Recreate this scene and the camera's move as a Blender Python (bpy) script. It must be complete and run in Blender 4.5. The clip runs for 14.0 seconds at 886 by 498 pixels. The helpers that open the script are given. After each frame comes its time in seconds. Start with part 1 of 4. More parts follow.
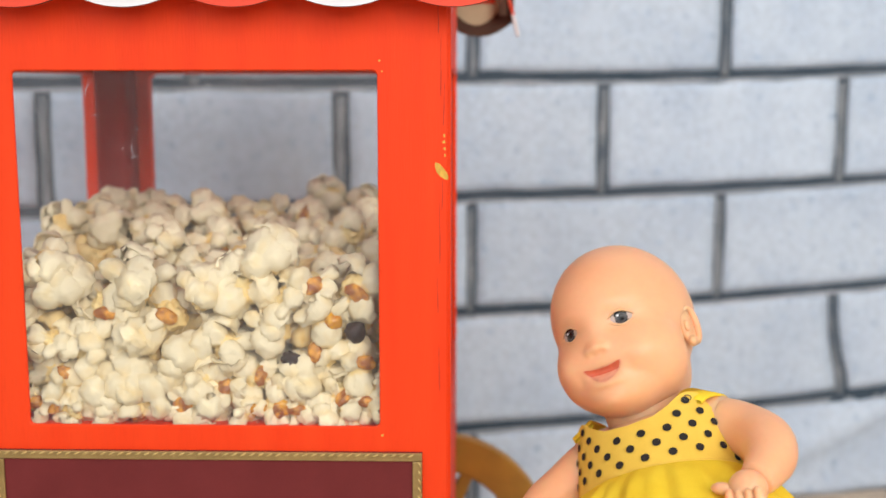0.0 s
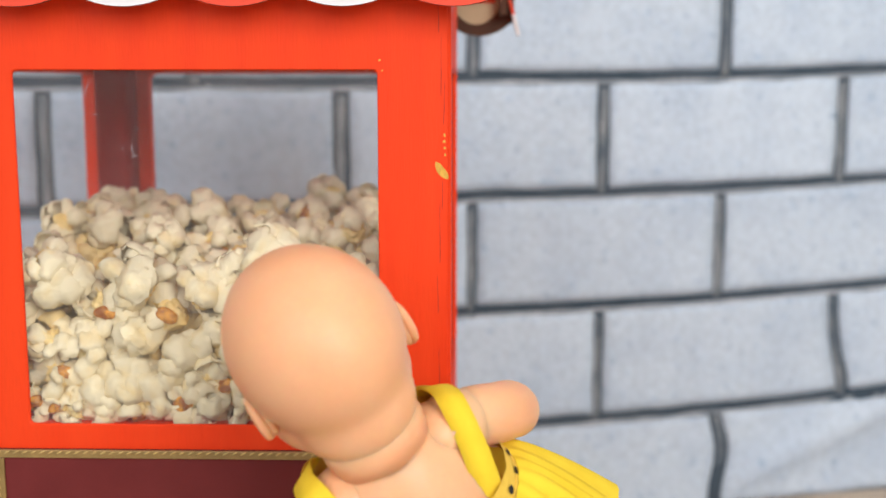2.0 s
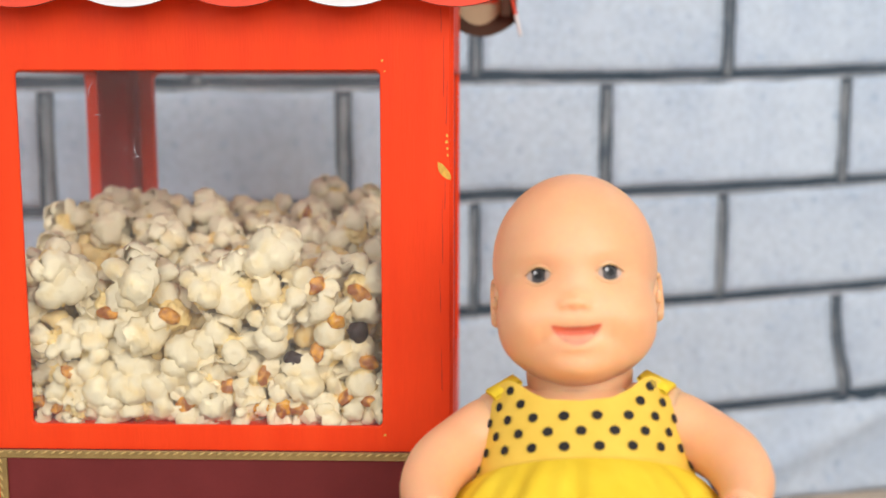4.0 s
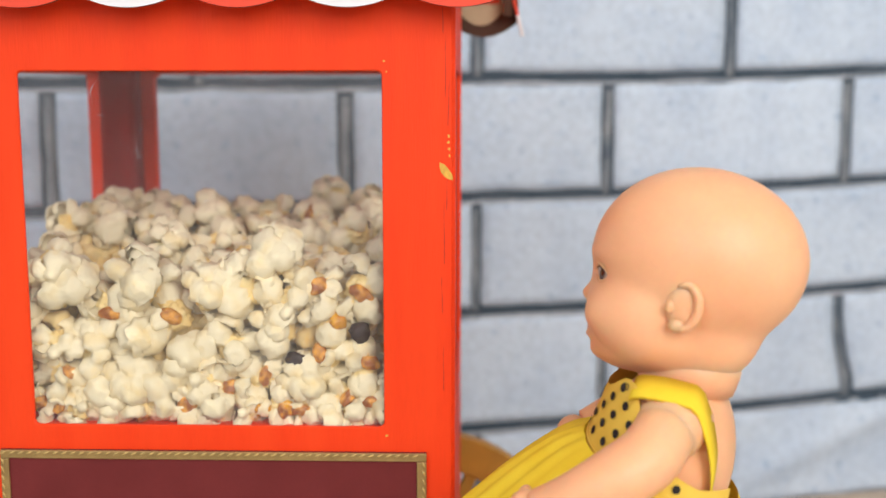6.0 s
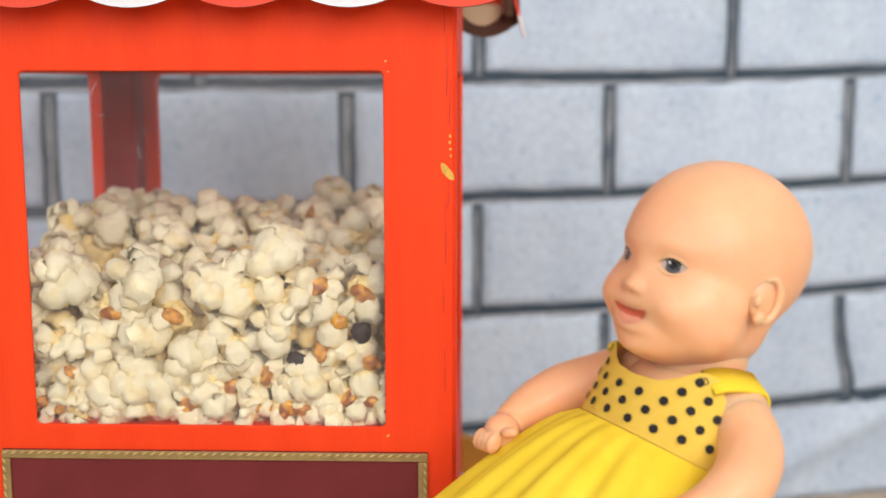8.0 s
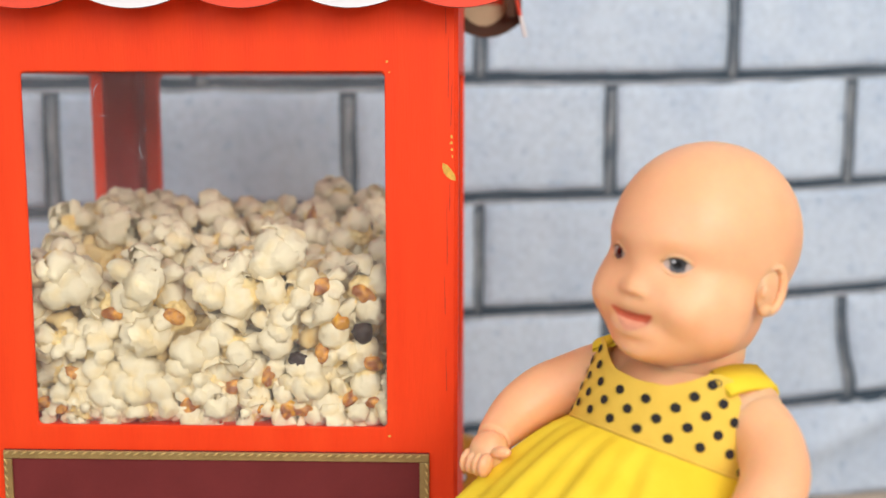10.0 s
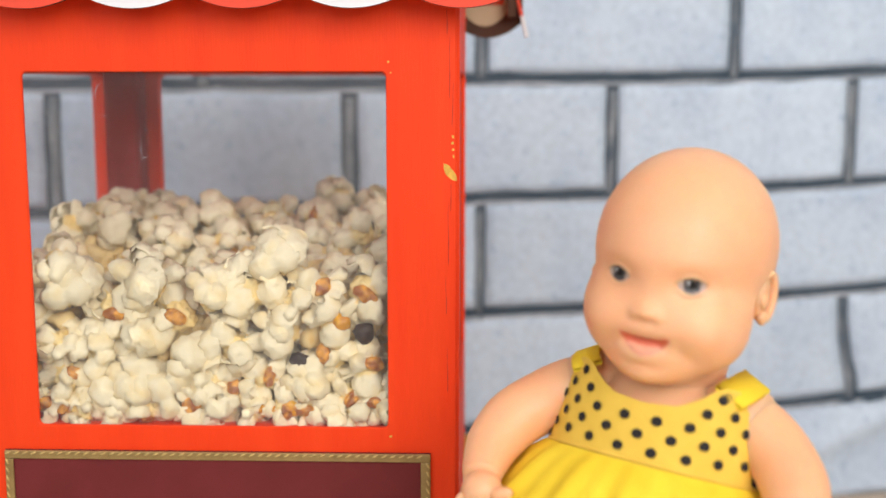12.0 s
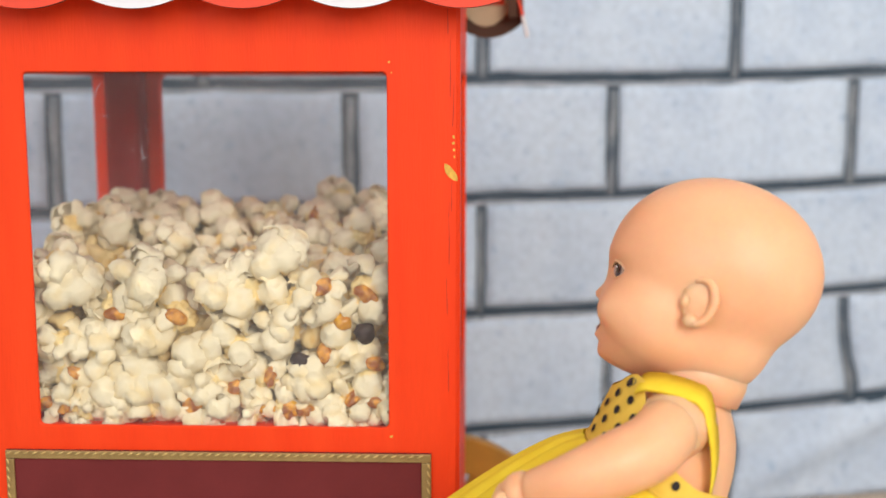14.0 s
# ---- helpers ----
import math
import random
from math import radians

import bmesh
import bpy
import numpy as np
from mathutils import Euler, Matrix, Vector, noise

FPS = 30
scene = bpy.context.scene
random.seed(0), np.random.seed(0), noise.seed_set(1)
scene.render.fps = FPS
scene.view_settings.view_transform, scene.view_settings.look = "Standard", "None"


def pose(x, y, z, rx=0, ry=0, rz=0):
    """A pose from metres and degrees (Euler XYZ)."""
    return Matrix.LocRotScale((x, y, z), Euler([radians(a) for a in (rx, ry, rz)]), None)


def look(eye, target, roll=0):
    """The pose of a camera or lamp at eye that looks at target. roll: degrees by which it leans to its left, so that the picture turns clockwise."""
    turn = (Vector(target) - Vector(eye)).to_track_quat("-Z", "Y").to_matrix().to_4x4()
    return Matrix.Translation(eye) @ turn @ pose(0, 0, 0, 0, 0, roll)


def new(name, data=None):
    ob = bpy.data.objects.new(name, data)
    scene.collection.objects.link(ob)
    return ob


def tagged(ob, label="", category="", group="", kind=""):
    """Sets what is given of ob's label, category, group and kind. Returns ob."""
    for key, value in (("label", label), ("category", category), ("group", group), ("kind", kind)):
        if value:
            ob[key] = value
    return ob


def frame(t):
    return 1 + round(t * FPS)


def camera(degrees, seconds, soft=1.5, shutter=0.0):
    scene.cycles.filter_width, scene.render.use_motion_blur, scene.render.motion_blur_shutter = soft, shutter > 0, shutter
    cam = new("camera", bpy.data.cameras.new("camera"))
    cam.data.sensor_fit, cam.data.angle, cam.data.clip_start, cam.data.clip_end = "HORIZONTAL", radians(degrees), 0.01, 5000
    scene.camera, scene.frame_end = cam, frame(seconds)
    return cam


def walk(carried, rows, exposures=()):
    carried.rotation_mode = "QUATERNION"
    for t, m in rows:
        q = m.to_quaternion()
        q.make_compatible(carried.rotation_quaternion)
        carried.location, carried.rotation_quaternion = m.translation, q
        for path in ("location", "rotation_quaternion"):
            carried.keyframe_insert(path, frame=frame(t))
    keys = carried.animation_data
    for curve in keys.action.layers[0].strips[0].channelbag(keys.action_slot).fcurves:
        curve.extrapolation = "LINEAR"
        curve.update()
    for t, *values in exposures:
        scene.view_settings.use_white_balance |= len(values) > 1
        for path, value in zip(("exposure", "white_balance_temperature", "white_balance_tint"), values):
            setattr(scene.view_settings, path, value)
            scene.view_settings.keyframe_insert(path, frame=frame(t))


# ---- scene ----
cam = camera(42.81, 14.0, soft=1.5, shutter=0.25)


def cam_pose(right, down):
    """The camera's pose with its picture shifted by small angles, in thousandths of a radian."""
    return pose(0, -0.6, 0.43, 81.7 + math.degrees(down / 1000), 0, math.degrees(right / 1000))


walk(cam, [(0, cam_pose(-4.4, -0.3)), (0.3, cam_pose(-5.3, -1.3)), (0.6, cam_pose(-5.5, -1.5)),
           (1, cam_pose(-5, -1.25)), (1.5, cam_pose(-4.6, -1)), (2, cam_pose(-4.2, -0.8)), (2.5, cam_pose(-4, -0.75)),
           (3, cam_pose(-3.3, -0.7)), (5.5, cam_pose(-0.75, 0)), (6.5, cam_pose(-0.15, 0)), (7, cam_pose(0, 0)),
           (8, cam_pose(0.8, 0.1)), (10.5, cam_pose(2.4, 0.6)), (11.5, cam_pose(3, 0.7)), (14, cam_pose(3.9, 0.8))],
     exposures=[(0, 0.0), (14, 0.0)])
cam.data.dof.use_dof = True
cam.data.dof.focus_distance = 0.59
cam.data.dof.aperture_fstop = 5.6
GROUND = -0.017
cart_turn = -1.7
CART = pose(0.0067, 0, 0, 0, 0, cart_turn)
WALL = pose(0, 0.5, 0, 0, 0, 13)

# ---- light: two area lamps, added and unseen, behind the camera in a white room ----
world = bpy.data.worlds.new("world")
scene.world = world
world.use_nodes = True
sky = world.node_tree.nodes.new("ShaderNodeTexSky")
sky.sky_type, sky.sun_disc = "NISHITA", False
sky.sun_elevation, sky.sun_rotation = radians(40), radians(160)
world.node_tree.links.new(sky.outputs[0], world.node_tree.nodes["Background"].inputs[0])
world.node_tree.nodes["Background"].inputs[1].default_value = 0.12


def added_light(name, eye, target, w, h, power, colour):
    data = bpy.data.lights.new(name, "AREA")
    data.shape, data.size, data.size_y, data.energy, data.color = "RECTANGLE", w, h, power, colour
    ob = new(name, data)
    ob.matrix_basis = look(eye, target)
    return ob


added_light("added_key", (1.0, -2.12, 1.45), (0.95, 0, 0.75), 1.3, 1.5, 47, (1.0, 0.97, 0.93))
added_light("added_fill", (-0.9, -2.12, 1.45), (-0.85, 0, 0.75), 1.1, 1.5, 20, (0.95, 0.97, 1.0))


# ---- materials ----
def mat(name, colour, rough=0.5, metal=0.0, var=0.12, scale=40.0, fine=400.0, bump=0.1, dist=0.001, second=None,
        coat=0.0, sss=0.0, deep=0.004, stretch=(1, 1, 1), edges=(0.35, 0.7), rnd=0.0, island=0.0, spec=0.5):
    """A surface with two scales of variation: broad tone towards `second`, fine grain, and relief from both."""
    m = bpy.data.materials.new(name)
    m.use_nodes = True
    nt = m.node_tree
    b = nt.nodes["Principled BSDF"]
    tc = nt.nodes.new("ShaderNodeTexCoord")
    mp = nt.nodes.new("ShaderNodeMapping")
    mp.inputs["Scale"].default_value = stretch
    nt.links.new(tc.outputs["Object"], mp.inputs[0])
    n1, n2 = nt.nodes.new("ShaderNodeTexNoise"), nt.nodes.new("ShaderNodeTexNoise")
    for n, s, d in ((n1, scale, 4), (n2, fine, 6)):
        n.inputs["Scale"].default_value, n.inputs["Detail"].default_value = s, d
        nt.links.new(mp.outputs[0], n.inputs["Vector"])
    ramp = nt.nodes.new("ShaderNodeValToRGB")
    two = second or tuple(c * (1 - 2 * var) for c in colour)
    ramp.color_ramp.elements[0].color, ramp.color_ramp.elements[1].color = (*two, 1), (*colour, 1)
    ramp.color_ramp.elements[0].position, ramp.color_ramp.elements[1].position = edges
    nt.links.new(n1.outputs["Fac"], ramp.inputs[0])
    hsv = nt.nodes.new("ShaderNodeHueSaturation")
    nt.links.new(ramp.outputs[0], hsv.inputs["Color"])
    grain = nt.nodes.new("ShaderNodeMapRange")
    grain.inputs["To Min"].default_value, grain.inputs["To Max"].default_value = 1 - var, 1 + var
    nt.links.new(n2.outputs["Fac"], grain.inputs["Value"])
    value = grain.outputs[0]
    if rnd or island:
        src = nt.nodes.new("ShaderNodeObjectInfo").outputs["Random"] if rnd else nt.nodes.new("ShaderNodeNewGeometry").outputs["Random Per Island"]
        r = nt.nodes.new("ShaderNodeMapRange")
        r.inputs["To Min"].default_value, r.inputs["To Max"].default_value = 1 - max(rnd, island), 1 + max(rnd, island) * 0.4
        nt.links.new(src, r.inputs["Value"])
        mul = nt.nodes.new("ShaderNodeMath")
        mul.operation = "MULTIPLY"
        nt.links.new(value, mul.inputs[0])
        nt.links.new(r.outputs[0], mul.inputs[1])
        value = mul.outputs[0]
    nt.links.new(value, hsv.inputs["Value"])
    nt.links.new(hsv.outputs[0], b.inputs["Base Color"])
    rr = nt.nodes.new("ShaderNodeMapRange")
    rr.inputs["To Min"].default_value, rr.inputs["To Max"].default_value = max(rough - 0.1, 0.03), min(rough + 0.1, 1)
    nt.links.new(n1.outputs["Fac"], rr.inputs["Value"])
    nt.links.new(rr.outputs[0], b.inputs["Roughness"])
    b.inputs["Metallic"].default_value = metal
    b.inputs["Specular IOR Level"].default_value = spec
    b.inputs["Coat Weight"].default_value = coat
    if sss:
        b.inputs["Subsurface Weight"].default_value = sss
        b.inputs["Subsurface Radius"].default_value = (1.0, 0.45, 0.25)
        b.inputs["Subsurface Scale"].default_value = deep
    if bump:
        bp = nt.nodes.new("ShaderNodeBump")
        bp.inputs["Strength"].default_value, bp.inputs["Distance"].default_value = bump, dist
        nt.links.new(n2.outputs["Fac"], bp.inputs["Height"])
        nt.links.new(bp.outputs[0], b.inputs["Normal"])
    return m


RED = mat("red_paint", (0.82, 0.055, 0.008), 0.55, var=0.07, scale=14, fine=220, bump=0.3, dist=0.0006,
          stretch=(5, 5, 0.35), second=(0.78, 0.044, 0.006), spec=0.2)
# the red paint darkened, with shade put into its colour
SHADED_RED = mat("shaded_red_wood", (0.30, 0.018, 0.014), 0.6, var=0.12, scale=14, fine=260, bump=0.2, dist=0.0006, stretch=(5, 5, 0.35), spec=0.2)
RED_CARD = mat("red_card", (0.78, 0.055, 0.014), 0.6, var=0.05, scale=60, fine=500, bump=0.1, dist=0.0004)
WHITE_CARD = mat("white_card", (0.80, 0.79, 0.80), 0.6, var=0.04, scale=60, fine=500, bump=0.1, dist=0.0004)
BEIGE_CARD = mat("bare_cardboard", (0.55, 0.43, 0.27), 0.8, var=0.1, scale=50, fine=700, bump=0.2, dist=0.0004)
# dark brown for card edges and for card coloured as if in shade
CARD_EDGE_SHADE = mat("brown_card_edge_and_shade", (0.085, 0.032, 0.014), 0.8, var=0.15, scale=60, fine=500)
CRACK = mat("paint_crack", (0.52, 0.026, 0.006), 0.7, var=0.2, scale=200, fine=900)
CHIPPED = mat("bare_wood_chip", (0.75, 0.42, 0.06), 0.7, var=0.15, scale=200, fine=900)
BURGUNDY = mat("burgundy_print", (0.165, 0.026, 0.026), 0.7, var=0.08, scale=25, fine=900, bump=0.08, dist=0.0003,
               second=(0.135, 0.020, 0.020), spec=0.15)
GOLD = mat("gold_print", (0.34, 0.22, 0.075), 0.45, var=0.12, scale=120, fine=800, bump=0.2, dist=0.0005, metal=0.2)
GOLD_LIGHT = mat("gold_bead", (0.62, 0.44, 0.16), 0.4, var=0.12, scale=200, fine=900, metal=0.2)
WHEEL_GOLD = mat("gold_wood_paint", (0.50, 0.25, 0.028), 0.45, var=0.12, scale=40, fine=300, bump=0.25, dist=0.0008)
BRICK = mat("white_brick_print", (0.53, 0.605, 0.705), 0.75, var=0.24, scale=14, fine=150, bump=0.15, dist=0.001,
            second=(0.455, 0.535, 0.65), edges=(0.32, 0.58), rnd=0.04)


def speckle(m, scale, low, high, tone):
    """Sparse dark flecks printed over a material's colour."""
    nt = m.node_tree
    b = nt.nodes["Principled BSDF"]
    old = b.inputs["Base Color"].links[0].from_socket
    tc, n, r, mix = (nt.nodes.new("ShaderNode" + k) for k in ("TexCoord", "TexNoise", "MapRange", "MixRGB"))
    n.inputs["Scale"].default_value, n.inputs["Detail"].default_value = scale, 3
    r.inputs["From Min"].default_value, r.inputs["From Max"].default_value = low, high
    mix.blend_type = "MULTIPLY"
    mix.inputs[2].default_value = (*tone, 1)
    nt.links.new(tc.outputs["Object"], n.inputs["Vector"])
    nt.links.new(n.outputs["Fac"], r.inputs["Value"])
    nt.links.new(r.outputs[0], mix.inputs[0])
    nt.links.new(old, mix.inputs[1])
    nt.links.new(mix.outputs[0], b.inputs["Base Color"])


speckle(BRICK, 95, 0.60, 0.72, (0.72, 0.79, 0.87))
JOINT = mat("dark_joint_print", (0.036, 0.058, 0.082), 0.85, var=0.2, scale=14, fine=90, bump=0.1, second=(0.07, 0.09, 0.115), spec=0.2)
MORTAR = mat("pale_mortar_print", (0.48, 0.49, 0.53), 0.8, var=0.2, scale=26, fine=160, second=(0.24, 0.265, 0.30))
GREY_MORTAR = mat("grey_mortar_print", (0.26, 0.275, 0.295), 0.8, var=0.2, scale=24, fine=160, second=(0.09, 0.115, 0.145), edges=(0.38, 0.62))
TILE = mat("tan_paving_print", (0.62, 0.50, 0.38), 0.75, var=0.1, scale=12, fine=150, bump=0.15, second=(0.52, 0.42, 0.33), rnd=0.08)
ROOM_WHITE = mat("white_wall_paint", (0.78, 0.77, 0.75), 0.8, var=0.03, scale=3, fine=60, bump=0.05)
ROOM_FLOOR = mat("pale_floor", (0.42, 0.36, 0.29), 0.6, var=0.1, scale=4, fine=60, bump=0.1)
CORN = mat("popped_corn", (0.89, 0.78, 0.53), 0.7, var=0.06, scale=1.3, fine=14, bump=0.6, dist=0.0012,
           second=(0.87, 0.67, 0.33), edges=(0.28, 0.46), rnd=0.10, spec=0.3)
# yellower heart of a kernel, with the folds' warm shade put into its colour
CORN_FOLD = mat("popped_corn_heart_and_fold_shade", (0.89, 0.73, 0.38), 0.8, var=0.06, scale=1.5, fine=9, bump=0.25, dist=0.0012,
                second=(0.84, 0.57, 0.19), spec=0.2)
# popcorn again, browner: shade between the kernels put into the colour
CORN_GAP = mat("popped_corn_gap_shade", (0.82, 0.62, 0.29), 0.88, var=0.06, scale=90, fine=600, bump=0.25, dist=0.0008,
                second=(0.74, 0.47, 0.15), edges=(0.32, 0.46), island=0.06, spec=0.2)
HULL = mat("toasted_hull", (0.78, 0.36, 0.05), 0.5, var=0.25, scale=4, fine=14, second=(0.30, 0.085, 0.012), edges=(0.40, 0.62))
AMBER = mat("amber_kernel", (0.86, 0.45, 0.02), 0.22, var=0.12, scale=1.5, fine=8, second=(0.5, 0.17, 0.015))
DARK_HOLLOW = mat("dark_hollow", (0.035, 0.010, 0.006), 0.6, var=0.25, scale=2, fine=9)
SKIN = mat("doll_vinyl", (0.875, 0.475, 0.262), 0.42, var=0.03, scale=25, fine=300, bump=0.03, dist=0.0003,
           second=(0.845, 0.42, 0.222), sss=0.4, deep=0.006, spec=0.4)
LIPS = mat("doll_lips", (0.86, 0.36, 0.22), 0.4, var=0.06, scale=150, fine=600)
MOUTH = mat("doll_mouth", (0.70, 0.135, 0.065), 0.45, var=0.06, scale=150, fine=600)
GLINT = mat("doll_eye_glint_paint", (0.85, 0.85, 0.88), 0.3, var=0.03, scale=150, fine=600)
EYE_WHITE = mat("doll_eye_white", (0.50, 0.37, 0.315), 0.5, var=0.03, scale=150, fine=600)
IRIS = mat("doll_iris", (0.075, 0.068, 0.068), 0.4, var=0.3, scale=500, fine=1500, second=(0.038, 0.036, 0.038))
PUPIL = mat("doll_pupil", (0.008, 0.008, 0.01), 0.08, var=0.1, scale=500, fine=1500)
YELLOW = mat("yellow_cotton", (0.86, 0.63, 0.045), 0.85, var=0.06, scale=60, fine=1400, bump=0.3, dist=0.0005,
             second=(0.82, 0.57, 0.032), spec=0.2)
BODICE = mat("printed_cotton", (0.80, 0.53, 0.085), 0.85, var=0.07, scale=80, fine=1400, bump=0.3, dist=0.0005,
             second=(0.76, 0.49, 0.07), spec=0.2)
DOT = mat("black_dot_print", (0.018, 0.014, 0.014), 0.85, var=0.2, scale=200, fine=1400)


def pane_material():
    m = bpy.data.materials.new("acrylic_sheet")
    m.use_nodes = True
    nt = m.node_tree
    out = nt.nodes["Material Output"]
    clear, gloss, milky = (nt.nodes.new("ShaderNodeBsdf" + k) for k in ("Transparent", "Glossy", "Diffuse"))
    clear.inputs[0].default_value = (0.985, 0.985, 0.99, 1)
    gloss.inputs["Roughness"].default_value = 0.04
    # patchy pale layer mixed into the clear sheet
    milky.inputs[0].default_value = (0.78, 0.755, 0.75, 1)
    fres = nt.nodes.new("ShaderNodeFresnel")
    fres.inputs[0].default_value = 1.35
    a, b = nt.nodes.new("ShaderNodeMixShader"), nt.nodes.new("ShaderNodeMixShader")
    tc, n, mr = nt.nodes.new("ShaderNodeTexCoord"), nt.nodes.new("ShaderNodeTexNoise"), nt.nodes.new("ShaderNodeMapRange")
    n.inputs["Scale"].default_value, n.inputs["Detail"].default_value = 14, 5
    mr.inputs["From Min"].default_value, mr.inputs["To Min"].default_value, mr.inputs["To Max"].default_value = 0.3, 0.008, 0.07
    nt.links.new(tc.outputs["Object"], n.inputs["Vector"])
    nt.links.new(n.outputs["Fac"], mr.inputs["Value"])
    nt.links.new(mr.outputs[0], a.inputs[0])
    nt.links.new(clear.outputs[0], a.inputs[1])
    nt.links.new(milky.outputs[0], a.inputs[2])
    nt.links.new(fres.outputs[0], b.inputs[0])
    nt.links.new(a.outputs[0], b.inputs[1])
    nt.links.new(gloss.outputs[0], b.inputs[2])
    nt.links.new(b.outputs[0], out.inputs[0])
    return m


PANE = pane_material()
SCRATCH = mat("scratch_mark", (0.50, 0.50, 0.52), 0.6, var=0.05)


# ---- mesh helpers ----
def finish(bm, name, mats, smooth=False):
    me = bpy.data.meshes.new(name)
    bm.normal_update()
    bm.to_mesh(me)
    bm.free()
    for m in mats if isinstance(mats, (list, tuple)) else [mats]:
        me.materials.append(m)
    if smooth:
        me.polygons.foreach_set("use_smooth", [True] * len(me.polygons))
    return me


def part(name, bm, material, parent, label="", smooth=False, m=None):
    ob = new(name, finish(bm, name, material, smooth))
    ob.parent = parent
    if m is not None:
        ob.matrix_basis = m
    if label:
        tagged(ob, label)
    return ob


def thing(name, label, category, m=Matrix(), group="", kind=""):
    ob = new(name)
    ob.matrix_basis = m
    ob.empty_display_size = 0.02
    return tagged(ob, label, category, group, kind)


def box(bm, x0, x1, y0, y1, z0, z1, bevel=0.0):
    """A box with bevelled edges, added to bm."""
    made = bmesh.ops.create_cube(bm, size=1, matrix=Matrix.LocRotScale(((x0 + x1) / 2, (y0 + y1) / 2, (z0 + z1) / 2), None,
                                                                       (x1 - x0, y1 - y0, z1 - z0)))["verts"]
    if bevel:
        edges = list({e for v in made for e in v.link_edges})
        bmesh.ops.bevel(bm, geom=edges, offset=bevel, segments=2, affect="EDGES", profile=0.5)
    return bm


def rounded(x0, x1, z0, z1, r, n=5):
    pts = []
    for cx, cz, a0 in ((x1 - r, z1 - r, 0), (x0 + r, z1 - r, 90), (x0 + r, z0 + r, 180), (x1 - r, z0 + r, 270)):
        for i in range(n + 1):
            a = radians(a0 + 90 * i / n)
            pts.append((cx + r * math.cos(a), cz + r * math.sin(a)))
    return pts


def framed(outer, inner, y0, y1, edge=0.0012):
    """A board in the xz plane from y0 (front) to y1, with a rounded opening; its edges are eased."""
    bm = bmesh.new()
    loops = []
    for inset, y in ((0, y1), (0, y0 + edge), (edge, y0)):
        o = rounded(outer[0] + inset, outer[1] - inset, outer[2] + inset, outer[3] - inset, 0.002)
        i = rounded(inner[0] - inset, inner[1] + inset, inner[2] - inset, inner[3] + inset, inner[4])
        loops.append(([bm.verts.new((x, y, z)) for x, z in o], [bm.verts.new((x, y, z)) for x, z in i]))
    n = len(loops[0][0])
    for k in range(n):
        j = (k + 1) % n
        bm.faces.new((loops[0][0][k], loops[0][0][j], loops[0][1][j], loops[0][1][k]))
        bm.faces.new((loops[2][0][j], loops[2][0][k], loops[2][1][k], loops[2][1][j]))
        for s in range(2):
            bm.faces.new((loops[s][0][j], loops[s][0][k], loops[s + 1][0][k], loops[s + 1][0][j]))
            bm.faces.new((loops[s][1][k], loops[s][1][j], loops[s + 1][1][j], loops[s + 1][1][k]))
    bmesh.ops.recalc_face_normals(bm, faces=bm.faces)
    return bm


def slab(points, y0, y1, bm=None, rim=0):
    """A flat outline in the xz plane given thickness from y0 to y1."""
    bm = bm or bmesh.new()
    a = [bm.verts.new((x, y0, z)) for x, z in points]
    b = [bm.verts.new((x, y1, z)) for x, z in points]
    faces = [bm.faces.new(a), bm.faces.new(b[::-1])]
    for k in range(len(a)):
        j = (k + 1) % len(a)
        faces.append(bm.faces.new((a[j], a[k], b[k], b[j])))
        faces[-1].material_index = rim
    bmesh.ops.recalc_face_normals(bm, faces=faces)
    return bm


# ---- room: unseen white walls and ceiling, added to close in and soften the light ----
def room():
    tagged(part("floor", box(bmesh.new(), -1.7, 2.0, -2.3, 1.6, GROUND - 0.06, GROUND - 0.008), ROOM_FLOOR, None),
           "pale plain floor under the brick backdrop", "floor", kind="structure")
    tagged(part("ceiling", box(bmesh.new(), -1.7, 2.0, -2.3, 1.6, 2.5, 2.56), ROOM_WHITE, None),
           "plain white ceiling, unseen and added", "ceiling", kind="structure")
    for name, b in (("wall_north", (-1.7, 2.0, 1.5, 1.6)), ("wall_west", (-1.7, -1.6, -2.2, 1.5)), ("wall_east", (1.9, 2.0, -2.2, 1.5))):
        tagged(part(name, box(bmesh.new(), *b, GROUND - 0.008, 2.5), ROOM_WHITE, None), "plain white painted wall, unseen, added round the set", "wall", kind="structure")
    bm = bmesh.new()
    z0, z1, g = 0.65, 2.25, GROUND - 0.008
    for x0, x1 in ((-1.7, -1.5), (-0.3, 0.3), (1.7, 2.0)):
        box(bm, x0, x1, -2.3, -2.2, g, 2.5)
    for x0, x1 in ((-1.5, -0.3), (0.3, 1.7)):
        box(bm, x0, x1, -2.3, -2.2, g, z0)
        box(bm, x0, x1, -2.3, -2.2, z1, 2.5)
    tagged(part("wall_south", bm, ROOM_WHITE, None), "unseen white room wall with two openings for the added lamps", "wall", kind="structure")


room()


# ---- backdrop of printed bricks ----
def sag(s, z):
    """How far the hanging sheet swells forward: flat above, with soft creases near its foot."""
    low = max(0.0, 0.13 - z) / 0.13
    ridge = math.exp(-((z - 0.02 - 0.32 * (s - 0.36)) / 0.016) ** 2) if s > 0.3 else 0.0
    return -0.006 * low * low - 0.010 * ridge * min(1, (s - 0.3) / 0.06 if s > 0.3 else 0)


